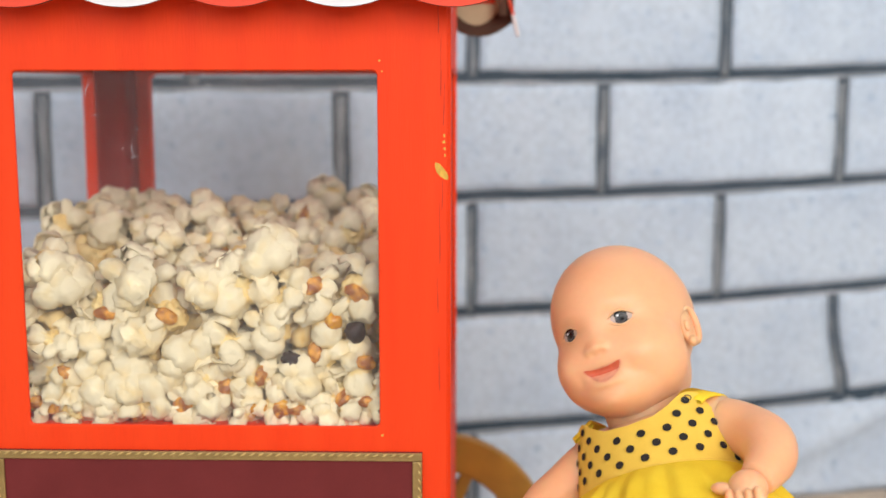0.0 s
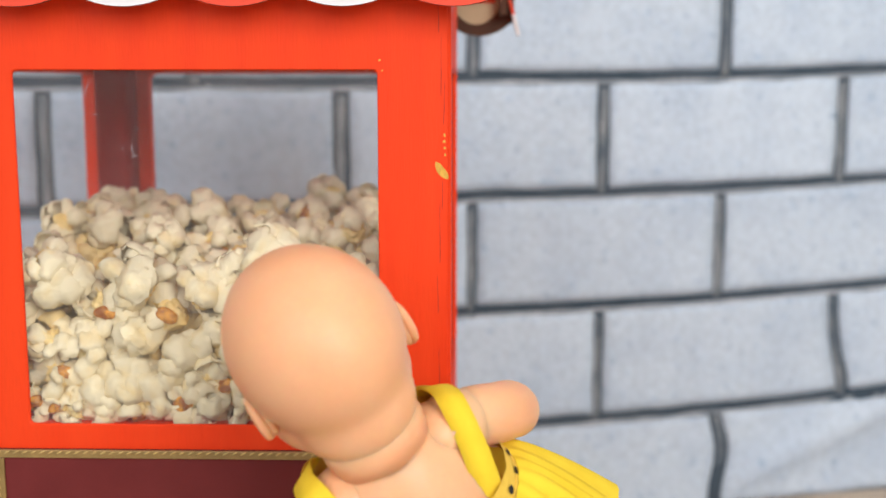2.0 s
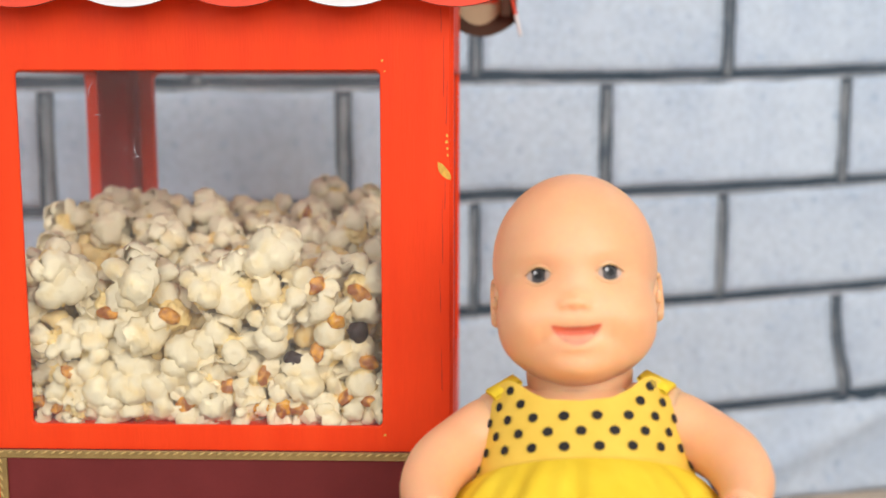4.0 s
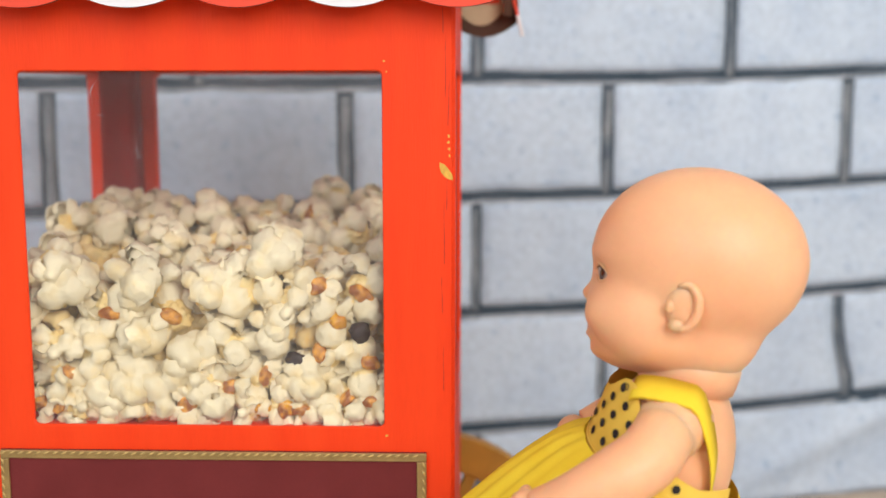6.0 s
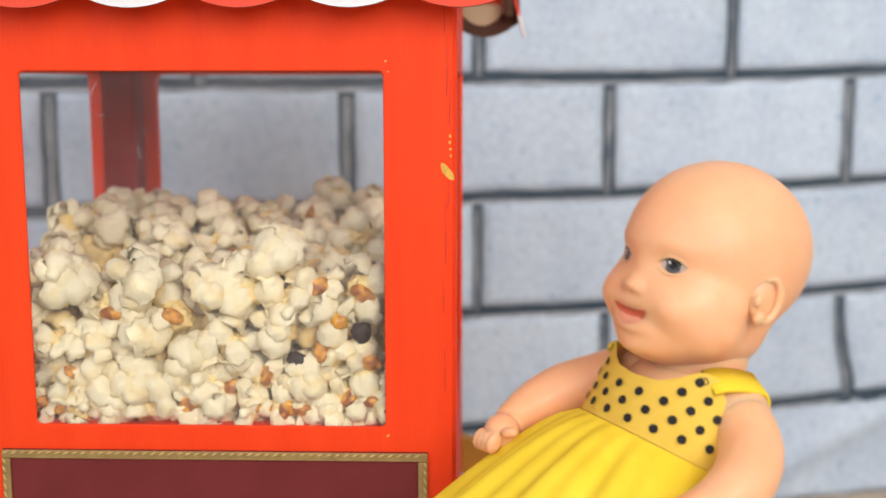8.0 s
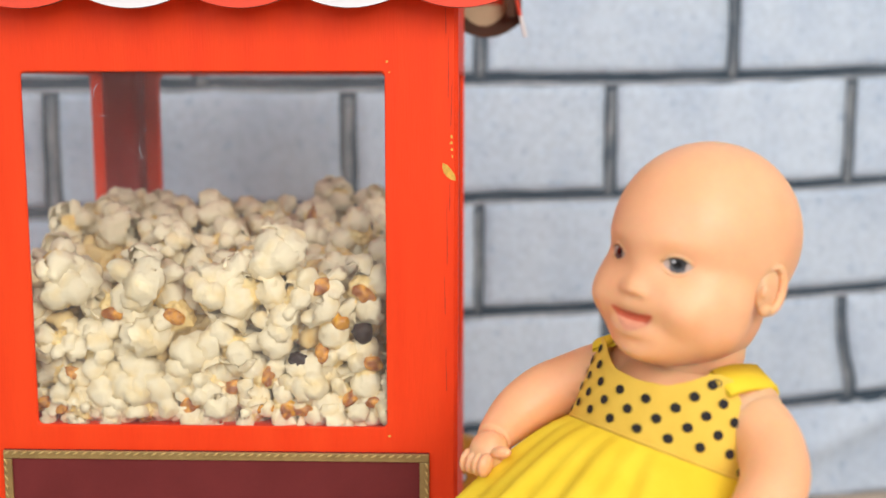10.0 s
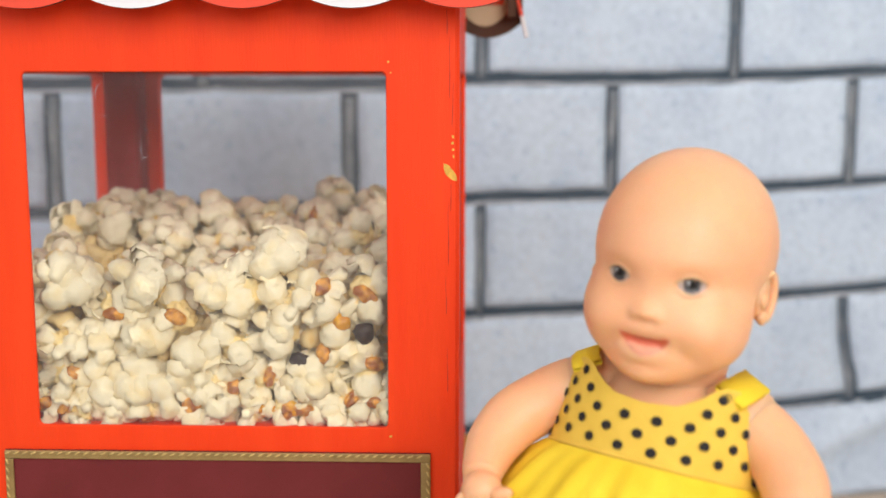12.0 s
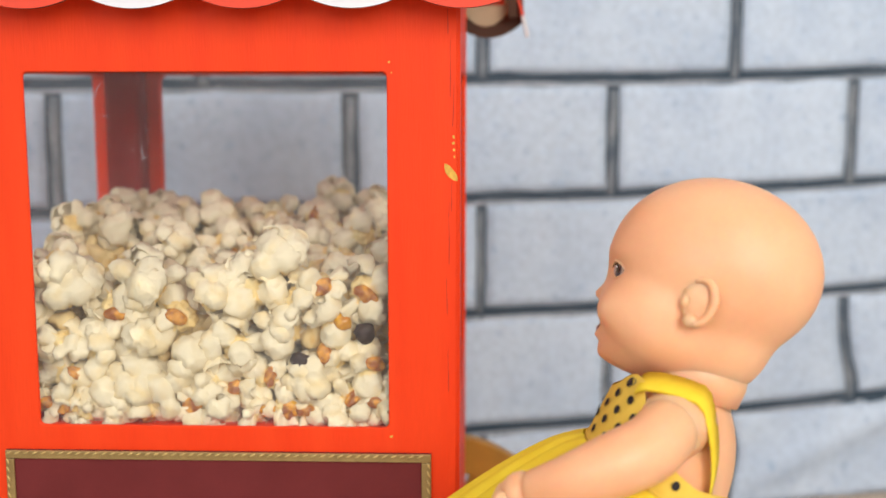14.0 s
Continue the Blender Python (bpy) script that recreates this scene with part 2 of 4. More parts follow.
def wander(s, z):
    """The print runs a little crooked where the sheet is creased."""
    far = max(0.0, min(1.0, (0.04 - s) / 0.12))
    return 0.0045 * far + (0.010 * math.exp(-((z - 0.040) / 0.03) ** 2 - ((s - 0.32) / 0.1) ** 2)
            + 0.018 * math.exp(-((z - 0.09) / 0.05) ** 2 - ((s - 0.46) / 0.06) ** 2))


def climb(s):
    """The rows climb a little towards one side."""
    return 0.0095 * (max(0.0, s - 0.14) / 0.35) ** 1.6 - 0.0058 * max(0.0, min(1.0, (0.04 - s) / 0.12))


ROW_H, PITCH_S = 0.1155, 0.2675
backdrop = thing("backdrop", "hanging photo backdrop printed with white bricks and dark joints", "brick backdrop", WALL, kind="structure")


def sheet_piece(s0, s1, z0, z1, proud, thick, nx, nz, worn=0.0, seed=0):
    """A thin piece of the sheet that follows its swell, with slightly uneven edges."""
    bm = bmesh.new()
    rows = []
    for j in range(nz + 1):
        row = []
        for i in range(nx + 1):
            s, z = s0 + (s1 - s0) * i / nx, z0 + (z1 - z0) * j / nz
            s += wander(s, z)
            if worn:
                z += (1 if j in (0, nz) else 0.3) * worn * noise.noise((s * 26, seed + z * 9, 3.1))
                s += (1 if i in (0, nx) else 0.3) * worn * noise.noise((z * 30, seed, 7.7 + s * 9))
            y = sag(s, z) - proud
            if z > 0:
                z += climb(s) * min(1, z / 0.05)
            if i in (0, nx) or j in (0, nz):
                y += min(proud * 0.5, 0.0012)
            row.append(bm.verts.new((s, y, z)))
        rows.append(row)
    for j in range(nz):
        for i in range(nx):
            bm.faces.new((rows[j][i], rows[j][i + 1], rows[j + 1][i + 1], rows[j + 1][i]))
    edge = rows[0] + [r[-1] for r in rows[1:-1]] + rows[-1][::-1] + [r[0] for r in rows[1:-1]][::-1]
    back = [bm.verts.new((v.co.x, v.co.y + thick, v.co.z)) for v in edge]
    for k in range(len(edge)):
        j = (k + 1) % len(edge)
        bm.faces.new((edge[j], edge[k], back[k], back[j]))
    return bm


part("sheet", sheet_piece(-0.78, 0.95, GROUND, 1.02, 0.0, 0.003, 60, 60), JOINT, backdrop, "dark slate-coloured printed joints")
def joint_at(r):
    """Height of the joint under row r; the lowest row is a little shallower."""
    return 0.0845 + ROW_H * r - (0.0045 if r == 0 else 0)


for r in range(-1, 9):
    base = joint_at(r)
    z0, z1 = max(base + 0.0108, GROUND + 0.004), joint_at(r + 1) - 0.0024
    if r == -1:
        z0 = GROUND + 0.001
    if z1 > 1.01:
        break
    first = 0.169 if r % 2 == 0 else 0.0335
    if r >= 0:
        s = -0.77
        while s < 0.93:
            e = min(s + PITCH_S, 0.94)
            part("mortar", sheet_piece(s, e, base - 0.0024, base + 0.0016, 0.0006, 0.0006, 24, 1, 0.0012, r * 3.3 + s), MORTAR, backdrop, smooth=True)
            s = e
    for k in range(-4, 5):
        a = first + PITCH_S * k + 0.0070 + random.uniform(-0.0015, 0.0015)
        b = first + PITCH_S * (k + 1) - 0.0070 + random.uniform(-0.0015, 0.0015)
        if -0.75 < a < 0.92:
            side = random.choice((-0.0006, 0.0024, 0.0008))
            part("mortar", sheet_piece(a - 0.0122 + side, a - 0.0042 + side, z0 - 0.006, z1 - 0.004, 0.0005, 0.0005, 1, 14, 0.002, r * 5.1 + k), GREY_MORTAR, backdrop, smooth=True)
        a, b = max(a, -0.77), min(b, 0.94)
        if b - a > 0.03:
            part("brick", sheet_piece(a, b, z0, z1, 0.0016, 0.0016, 22, 12, 0.0016, r * 7.7 + k), BRICK, backdrop, smooth=True)

# tan paving in front of the backdrop
paving = thing("pavement", "tan paving slabs at the foot of the brick backdrop", "paving", WALL, kind="structure")
part("bedding", box(bmesh.new(), -0.78, 0.95, -0.75, -0.004, GROUND - 0.008, GROUND - 0.004), MORTAR, paving)
for i in range(-1, 12):
    for j in range(5):
        x1 = min(-0.775 + 0.143 * i + (0.07 if j % 2 else 0) + 0.139, 0.949)
        x0 = max(-0.775 + 0.143 * i + (0.07 if j % 2 else 0), -0.775)
        y1 = -0.006 - 0.148 * j
        if x1 - x0 > 0.02:
            part("paving_slab", box(bmesh.new(), x0, x1, y1 - 0.144, y1, GROUND - 0.004, GROUND, 0.0012), TILE, paving)


# ---- popcorn cart ----
CW, CD = 0.272, 0.235       # width and depth of the red box
W_IN = (-0.2332, -0.0388, 0.2431, 0.4369)
BOX_Z0, BOX_Z1 = 0.075, 0.500
cart = thing("popcorn_cart", "small red wooden popcorn cart with scalloped roof, full of popcorn", "popcorn cart", CART)


def build_cart():
    # boards round the box: front and rear between the sides
    part("front_panel", framed((-CW, -0.0016, BOX_Z0, BOX_Z1), (*W_IN, 0.003), 0, 0.0022, 0.0006), RED, cart, "red painted front board with a square opening")
    rear = framed((-CW, 0, BOX_Z0, BOX_Z1), (-CW + 0.0475, -0.044, 0.2431, 0.4369, 0.005), 0, 0.006)
    part("rear_panel", rear, RED, cart, m=pose(0, CD - 0.006, 0))
    for name_x in (-CW, -0.006):
        deep = 0.0115 if name_x < -0.1 else 0.006
        side = framed((0.0026, CD - 0.0065, BOX_Z0, BOX_Z1 - 0.02), (0.022, CD - 0.0115, 0.2431, 0.4369, 0.005), 0, deep)
        bmesh.ops.rotate(side, verts=side.verts, cent=(0, 0, 0), matrix=Matrix.Rotation(radians(90), 3, "Z"))
        part("side_panel", side, RED, cart, m=pose(name_x + deep, 0, 0))
    # added strip, coloured dark as the shaded part of the side opening
    part("side_shade", box(bmesh.new(), -0.0056, -0.0034, 0.1600, CD - 0.0120, 0.2436, 0.4364), SHADED_RED, cart, "dark red strip for the shade in the side opening")
    part("tray", box(bmesh.new(), -CW + 0.0065, -0.0065, 0.0046, CD - 0.0065, 0.232, 0.2405, 0.001), RED, cart, "red wooden floor of the popcorn box")
    part("bottom_board", box(bmesh.new(), -CW + 0.0065, -0.0065, 0.0065, CD - 0.0065, BOX_Z0 + 0.002, BOX_Z0 + 0.010, 0.001), RED, cart)
    # added dark strip that gives the shade in the rear corner
    part("corner_shade", box(bmesh.new(), -0.2590, -0.2330, 0.206, 0.2285, 0.2406, 0.4518, 0.004), SHADED_RED, cart, "dark red strip for the shade in the rear corner")
    # unseen board added to keep light off the inside of the box
    part("light_blocker", box(bmesh.new(), -CW + 0.0065, -0.0065, 0.0046, CD - 0.0065, 0.452, 0.456, 0.001), RED, cart)
    pane = part("window_pane", box(bmesh.new(), -0.262, -0.010, 0.0026, 0.0042, 0.2385, 0.458), PANE, cart, "clear scratched acrylic window")
    pane.visible_shadow = False
    fine = [(random.uniform(-0.228, -0.05), random.uniform(0.36, 0.434), random.uniform(0, 180), random.uniform(0.002, 0.007)) for _ in range(22)]
    for px, pz, ang, ln in fine + list(((-0.196, 0.408, 62, 0.008), (-0.202, 0.378, 50, 0.007), (-0.193, 0.427, 70, 0.012), (-0.070, 0.407, -75, 0.006),
                            (-0.142, 0.416, 60, 0.004), (-0.093, 0.398, 10, 0.003), (-0.170, 0.395, 100, 0.010))):
        bm = bmesh.new()
        pts = []
        for i in range(9):
            f = i / 8 - 0.5
            pts.append((f * ln * 0.7, 0.10 * ln * math.cos(f * 3), 0.00013 * math.cos(f * math.pi)))
        slab([(x, z + w + 0.00003) for x, z, w in pts] + [(x, z - w - 0.00003) for x, z, w in pts[::-1]], 0, 0.0001, bm)
        part("scratch", bm, SCRATCH, pane, m=pose(px, 0.0024, pz, 0, -ang, 0))

    # sign board with its gilt border
    board = part("sign_board", box(bmesh.new(), -0.2525, -0.0155, -0.0015, 0.0, 0.095, 0.2292), BURGUNDY, cart, "plain burgundy sign board")
    for x0, x1, z0, z1, name in ((-0.2525, -0.0155, 0.2245, 0.2292, "border"), (-0.2525, -0.0155, 0.095, 0.0997, "border"),
                                 (-0.0208, -0.0155, 0.0999, 0.2243, "border"), (-0.2525, -0.2478, 0.0999, 0.2243, "border")):
        part(name, box(bmesh.new(), x0, x1, -0.0032, -0.0017, z0, z1, 0.0005), GOLD, board, "gilt rope-pattern border")
    bm = bmesh.new()
    for i in range(48):
        x = -0.2505 + 0.00487 * i
        for zc in (0.2279, 0.0964):
            bmesh.ops.create_icosphere(bm, subdivisions=1, radius=1, matrix=Matrix.LocRotScale((x, -0.0034, zc), Euler((0, radians(-25), 0)), (0.0022, 0.0006, 0.0006)))
    for i in range(26):
        z = 0.1012 + 0.00487 * i
        for xc in (-0.0169, -0.2511):
            bmesh.ops.create_icosphere(bm, subdivisions=1, radius=1, matrix=Matrix.LocRotScale((xc, -0.0034, z), Euler((0, radians(65), 0)), (0.0022, 0.0006, 0.0006)))
    part("rope_beading", bm, GOLD_LIGHT, board, "pale gold rope beading", smooth=True)

    # paint chips along the right post
    for k, (x, z, w, h) in enumerate(((-0.0050, 0.3838, 0.0021, 0.0062), (-0.0036, 0.3995, 0.0007, 0.0012), (-0.0032, 0.3960, 0.0006, 0.001),
                                      (-0.0034, 0.4028, 0.0006, 0.0012), (-0.0030, 0.3925, 0.0005, 0.001), (-0.0375, 0.4420, 0.0007, 0.0007),
                                      (-0.0375, 0.2385, 0.0008, 0.0008), (-0.0362, 0.4365, 0.0005, 0.0006))):
        pts = []
        for i in range(11):
            a = 2 * math.pi * i / 11
            rr = 1 + 0.45 * math.sin(2 * a + k) * (0.5 if k == 0 else 0.3) + random.uniform(-0.18, 0.18)
            pts.append((w * rr * math.cos(a) - (0.3 * w * math.sin(a) if k == 0 else 0), h * rr * math.sin(a) * 0.8))
        part("paint_chip", slab(pts, -0.0003, 0.0002), CHIPPED, cart, "flaked paint showing yellow", m=pose(x, 0, z, 0, -38 if k == 0 else 0, 0))
    for cx, cz, half in ((-0.0058, 0.352, 0.017), (-0.0062, 0.277, 0.012), (-0.0052, 0.440, 0.016), (-0.0035, 0.421, 0.012), (-0.0070, 0.318, 0.010), (-0.0044, 0.372, 0.008), (-0.0066, 0.464, 0.007)):
        part("grain_crack", slab([(-0.0002, -half), (0.0001, -half - 0.001), (0.0003, -half * 0.3), (0.0000, half * 0.4), (0.0002, half), (-0.0002, half * 0.6), (-0.0001, 0)], -0.00015, 0.0002),
             CRACK, cart, "hairline crack in the paint", m=pose(cx, 0, cz, 0, 900 * (cx + 0.0054), 0))

    # roof: a pitched shell with scalloped valances
    bm = bmesh.new()
    ze, zr, o = 0.474, 0.56, 0.028
    pts = [(-o - 0.004, ze + 0.008), (CD / 2, zr), (CD + o + 0.004, ze + 0.008), (CD + o + 0.004, ze + 0.011), (CD / 2, zr + 0.004), (-o - 0.004, ze + 0.011)]
    slab(pts, -0.028, CW + 0.028, bm)
    bmesh.ops.rotate(bm, verts=bm.verts, cent=(0, 0, 0), matrix=Matrix.Rotation(radians(90), 3, "Z"))
    part("roof", bm, RED_CARD, cart, "red pitched cardboard roof")
    for x0 in (-CW, -0.006):
        gable = slab([(0.002, BOX_Z1 - 0.019), (CD - 0.002, BOX_Z1 - 0.019), (CD / 2 + 0.02, zr - 0.018), (CD / 2 - 0.02, zr - 0.018)], 0, 0.006)
        bmesh.ops.rotate(gable, verts=gable.verts, cent=(0, 0, 0), matrix=Matrix.Rotation(radians(90), 3, "Z"))
        part("gable", gable, RED, cart, m=pose(x0 + 0.006, 0, 0))

    def scallop(width, drop, height, thick, mat_):
        pts = [(-width / 2, height), (-width / 2, drop)]
        for i in range(13):
            f = i / 12 - 0.5
            pts.append((f * width, drop * (2 * f) ** 2))
        pts += [(width / 2, height)]
        clean = [pts[0]] + pts[2:]
        return slab(clean, 0, thick, rim=1), mat_

    for k in range(6):
        bm, mm = scallop(0.0553, 0.0075, 0.0155, 0.0018, RED_CARD if k % 2 == 0 else WHITE_CARD)
        part("scallop", bm, [mm, CARD_EDGE_SHADE], cart, "red scallop of the roof edge" if k % 2 == 0 else "white scallop of the roof edge",
             m=pose(0.0016 - 0.0557 * k, -0.022 - (0.0006 if k % 2 else 0), 0.4684, -6, 0, 0))
        # the rear valance's unpainted inner side; the brown rim is red with shade put in
        bm, mm = scallop(0.0520, 0.0115, 0.030, 0.0018, CARD_EDGE_SHADE)
        rear = part("rear_scallop", bm, [mm, CARD_EDGE_SHADE], cart, "rear scallop, its red coloured brown as in shade", m=pose(0.0160 - 0.0525 * k, CD + 0.020, 0.4645))
        bm, mm = scallop(0.0360, 0.0120, 0.0235, 0.0006, BEIGE_CARD)
        part("lining", bm, [mm, mm], rear, "bare beige cardboard lining", m=pose(-0.002, -0.0008, 0.0085))
    for pts, mm, words in ((((0.0352, 0.4985), (0.0372, 0.4985), (0.0423, 0.4800), (0.0400, 0.4800)), RED_CARD, "red end flap of the roof edge"),
                           (((0.0400, 0.4799), (0.0423, 0.4799), (0.0462, 0.4650), (0.0437, 0.4645)), WHITE_CARD, "white end flap of the roof edge")):
        part("end_flap", slab(pts, 0, 0.012), mm, cart, words, m=pose(0, CD + 0.006, 0))
    part("batten", box(bmesh.new(), 0.0305, 0.0365, CD + 0.004, CD + 0.012, 0.479, 0.500, 0.0006), CARD_EDGE_SHADE, cart)

    # spoked wheels at the back, and the axle with two front feet
    for uc in (-0.0153, -CW + 0.0153):
        bm = bmesh.new()
        n = 48
        ring = []
        for i in range(n):
            a = 2 * math.pi * i / n
            ring.append([bm.verts.new((r * math.cos(a), y, r * math.sin(a))) for r, y in
                         ((0.0615, 0.001), (0.063, 0), (0.0885, 0), (0.09, 0.0015), (0.09, 0.0105), (0.0885, 0.012), (0.063, 0.012), (0.0615, 0.011))])
        for i in range(n):
            for j in range(8):
                bm.faces.new((ring[i][j], ring[i][(j + 1) % 8], ring[(i + 1) % n][(j + 1) % 8], ring[(i + 1) % n][j]))
        bmesh.ops.recalc_face_normals(bm, faces=bm.faces)
        wheel = part("wheel", bm, WHEEL_GOLD, cart, "gold-painted wooden spoked wheel", m=pose(uc, CD + 0.002, 0.0735))
        for k in range(8):
            part("spoke", box(bmesh.new(), 0.014, 0.0632, 0.002, 0.010, -0.005, 0.005, 0.001), WHEEL_GOLD, wheel, m=pose(0, 0, 0, 0, 22.5 + 45 * k, 0))
        hub = bmesh.new()
        bmesh.ops.create_cone(hub, cap_ends=True, segments=24, radius1=0.018, radius2=0.018, depth=0.014, matrix=pose(0, 0.006, 0, 90, 0, 0))
        part("hub", hub, WHEEL_GOLD, wheel)
    for x in (-CW + 0.03, -0.03):
        part("foot", box(bmesh.new(), x - 0.012, x + 0.012, 0.012, 0.036, GROUND, BOX_Z0 + 0.002, 0.002), RED, cart)


build_cart()


# ---- popcorn ----
def corn_mesh(seed, subdiv, hull):
    """One popped kernel: lobes that swell out of one another, wrinkled, with a toasted hull in a fold."""
    rng = random.Random(seed)
    lobes = [(Vector((0, 0, 0)), 0.40)]
    for _ in range(rng.randint(5, 8)):
        d = Vector((rng.gauss(0, 1), rng.gauss(0, 1), rng.gauss(0, 0.8))).normalized()
        f = rng.random()
        lobes.append((d * (0.76 - 0.26 * f), 0.22 + 0.22 * f + rng.uniform(-0.03, 0.03)))
    bm = bmesh.new()
    bmesh.ops.create_icosphere(bm, subdivisions=subdiv, radius=1)
    pit = Vector((rng.uniform(-0.5, 0.5), -1, rng.uniform(-0.5, 0.5))).normalized()
    for v in bm.verts:
        d = v.co.normalized()
        best = 0.3
        for c, r in lobes:
            dc = d.dot(c)
            q = r * r - c.length_squared + dc * dc
            if q > 0:
                best = max(best, dc + math.sqrt(q))
        best += 0.10 * noise.noise(d * 2.6 + Vector((seed, 0, 0))) - 0.60 * max(0, 0.20 - abs(noise.noise(d * 2.8 + Vector((0, seed, 0))) * 2)) + 0.05 * noise.noise(d * 5.5 + Vector((0, 0, seed))) + 0.03 * noise.noise(d * 12)
        if hull:
            a = d.angle(pit) * (1 + 0.5 * noise.noise(d * 2.5 + Vector((seed, seed, 0))))
            if a < 0.56:
                k = min(1, (0.56 - a) / 0.2)
                best -= (best - 0.30) * 0.75 * k * k * (3 - 2 * k)
        v.co = d * best
    # inner faces take the heart colour, which also shades the folds
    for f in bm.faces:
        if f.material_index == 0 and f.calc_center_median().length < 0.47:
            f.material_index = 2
    # thin curled petals that stand off the body
    for _ in range(rng.randint(4, 6) if subdiv > 3 else 0):
        d = Vector((rng.gauss(0, 1), rng.gauss(0, 1), rng.gauss(0, 1))).normalized()
        if hull and d.angle(pit) < 1.0:
            continue
        axis = (d + 0.9 * Vector((rng.uniform(-1, 1), rng.uniform(-1, 1), rng.uniform(-1, 1)))).normalized()
        r = rng.uniform(0.36, 0.52)
        cap = bmesh.new()
        bmesh.ops.create_icosphere(cap, subdivisions=3, radius=1)
        bmesh.ops.delete(cap, geom=[v for v in cap.verts if v.co.dot(axis) < 0.05 + 0.35 * noise.noise(v.co * 2 + axis * 5)], context="VERTS")
        for v in cap.verts:
            v.co = d * 0.50 + v.co * r * (1 + 0.30 * noise.noise(v.co * 2.3 + d * 4))
        cap.normal_update()
        outer = {v: bm.verts.new(v.co) for v in cap.verts}
        inner = {v: bm.verts.new(v.co - v.normal * 0.05) for v in cap.verts}
        for f in cap.faces:
            bm.faces.new([outer[v] for v in f.verts])
            bm.faces.new([inner[v] for v in reversed(f.verts)])
        for e in cap.edges:
            if e.is_boundary:
                a, b = e.verts
                bm.faces.new((outer[a], outer[b], inner[b], inner[a]))
        cap.free()
    if hull:
        # the toasted hull, a small smooth cup in the fold
        turn = pit.to_track_quat("Z", "Y").to_euler()
        cup = bmesh.ops.create_icosphere(bm, subdivisions=3, radius=1, matrix=Matrix.LocRotScale(pit * 0.43, turn, (0.31, 0.19, 0.15)))["verts"]
        for v in cup:
            v.co += v.co.normalized() * 0.12 * noise.noise(v.co * 6 + Vector((seed, 0, 0)))
        for f in {f for v in cup for f in v.link_faces}:
            f.material_index = 1
    return finish(bm, "popped_kernel", [CORN, hull or CORN, CORN_FOLD], smooth=True)


CORN_MESHES = [corn_mesh(3 + 5 * i, 4, None if i < 7 else (HULL if i < 13 else DARK_HOLLOW)) for i in range(14)]
# kernels against the window: place along and height in centimetres, size in millimetres
FRONT = ((-22.1, 31.5, 14), (-19.4, 30.6, 13), (-17.6, 31.8, 15), (-15.9, 30.0, 14), (-17.8, 28.6, 15), (-20.6, 28.0, 13),
         (-14.0, 31.2, 13), (-11.6, 31.6, 15), (-10.2, 33.2, 14), (-9.2, 31.0, 12), (-7.9, 31.6, 13), (-5.3, 31.5, 14),
         (-9.8, 29.3, 12), (-7.2, 30.0, 12), (-7.3, 27.9, 13), (-5.2, 27.2, 13), (-8.2, 26.2, 14), (-6.4, 25.4, 12),
         (-4.7, 25.5, 11), (-11.0, 26.6, 11), (-12.4, 25.7, 13), (-14.1, 26.4, 13), (-15.6, 27.6, 13), (-12.8, 28.4, 13),
         (-16.5, 25.7, 15), (-18.4, 26.0, 15), (-20.5, 25.9, 14), (-22.3, 26.5, 12), (-22.6, 28.5, 11), (-22.7, 33.0, 12))
KINDS = (0, 7, 2, 10, 3, 4, 5, 6, 0, 1, 8, 9, 2, 11, 10, 11, 5, 12, 7, 9, 11, 1, 2, 3, 4, 5, 6, 10, 1, 2)
CORN_GROUP = "popcorn pieces in the cart"


def kernel(mesh, u, v, z, size, rng, face=False):
    ob = new("popcorn_piece", mesh)
    turn = pose(0, 0, 0, rng.uniform(-25, 25), rng.uniform(0, 360), rng.uniform(-25, 25)) if face else pose(0, 0, 0, rng.uniform(0, 360), rng.uniform(0, 360), rng.uniform(0, 360))
    ob.matrix_basis = CART @ pose(u, v, z) @ turn @ Matrix.Diagonal((size, size, size, 1))
    return tagged(ob, "creamy white popped corn kernel in the cart", "popcorn", CORN_GROUP)


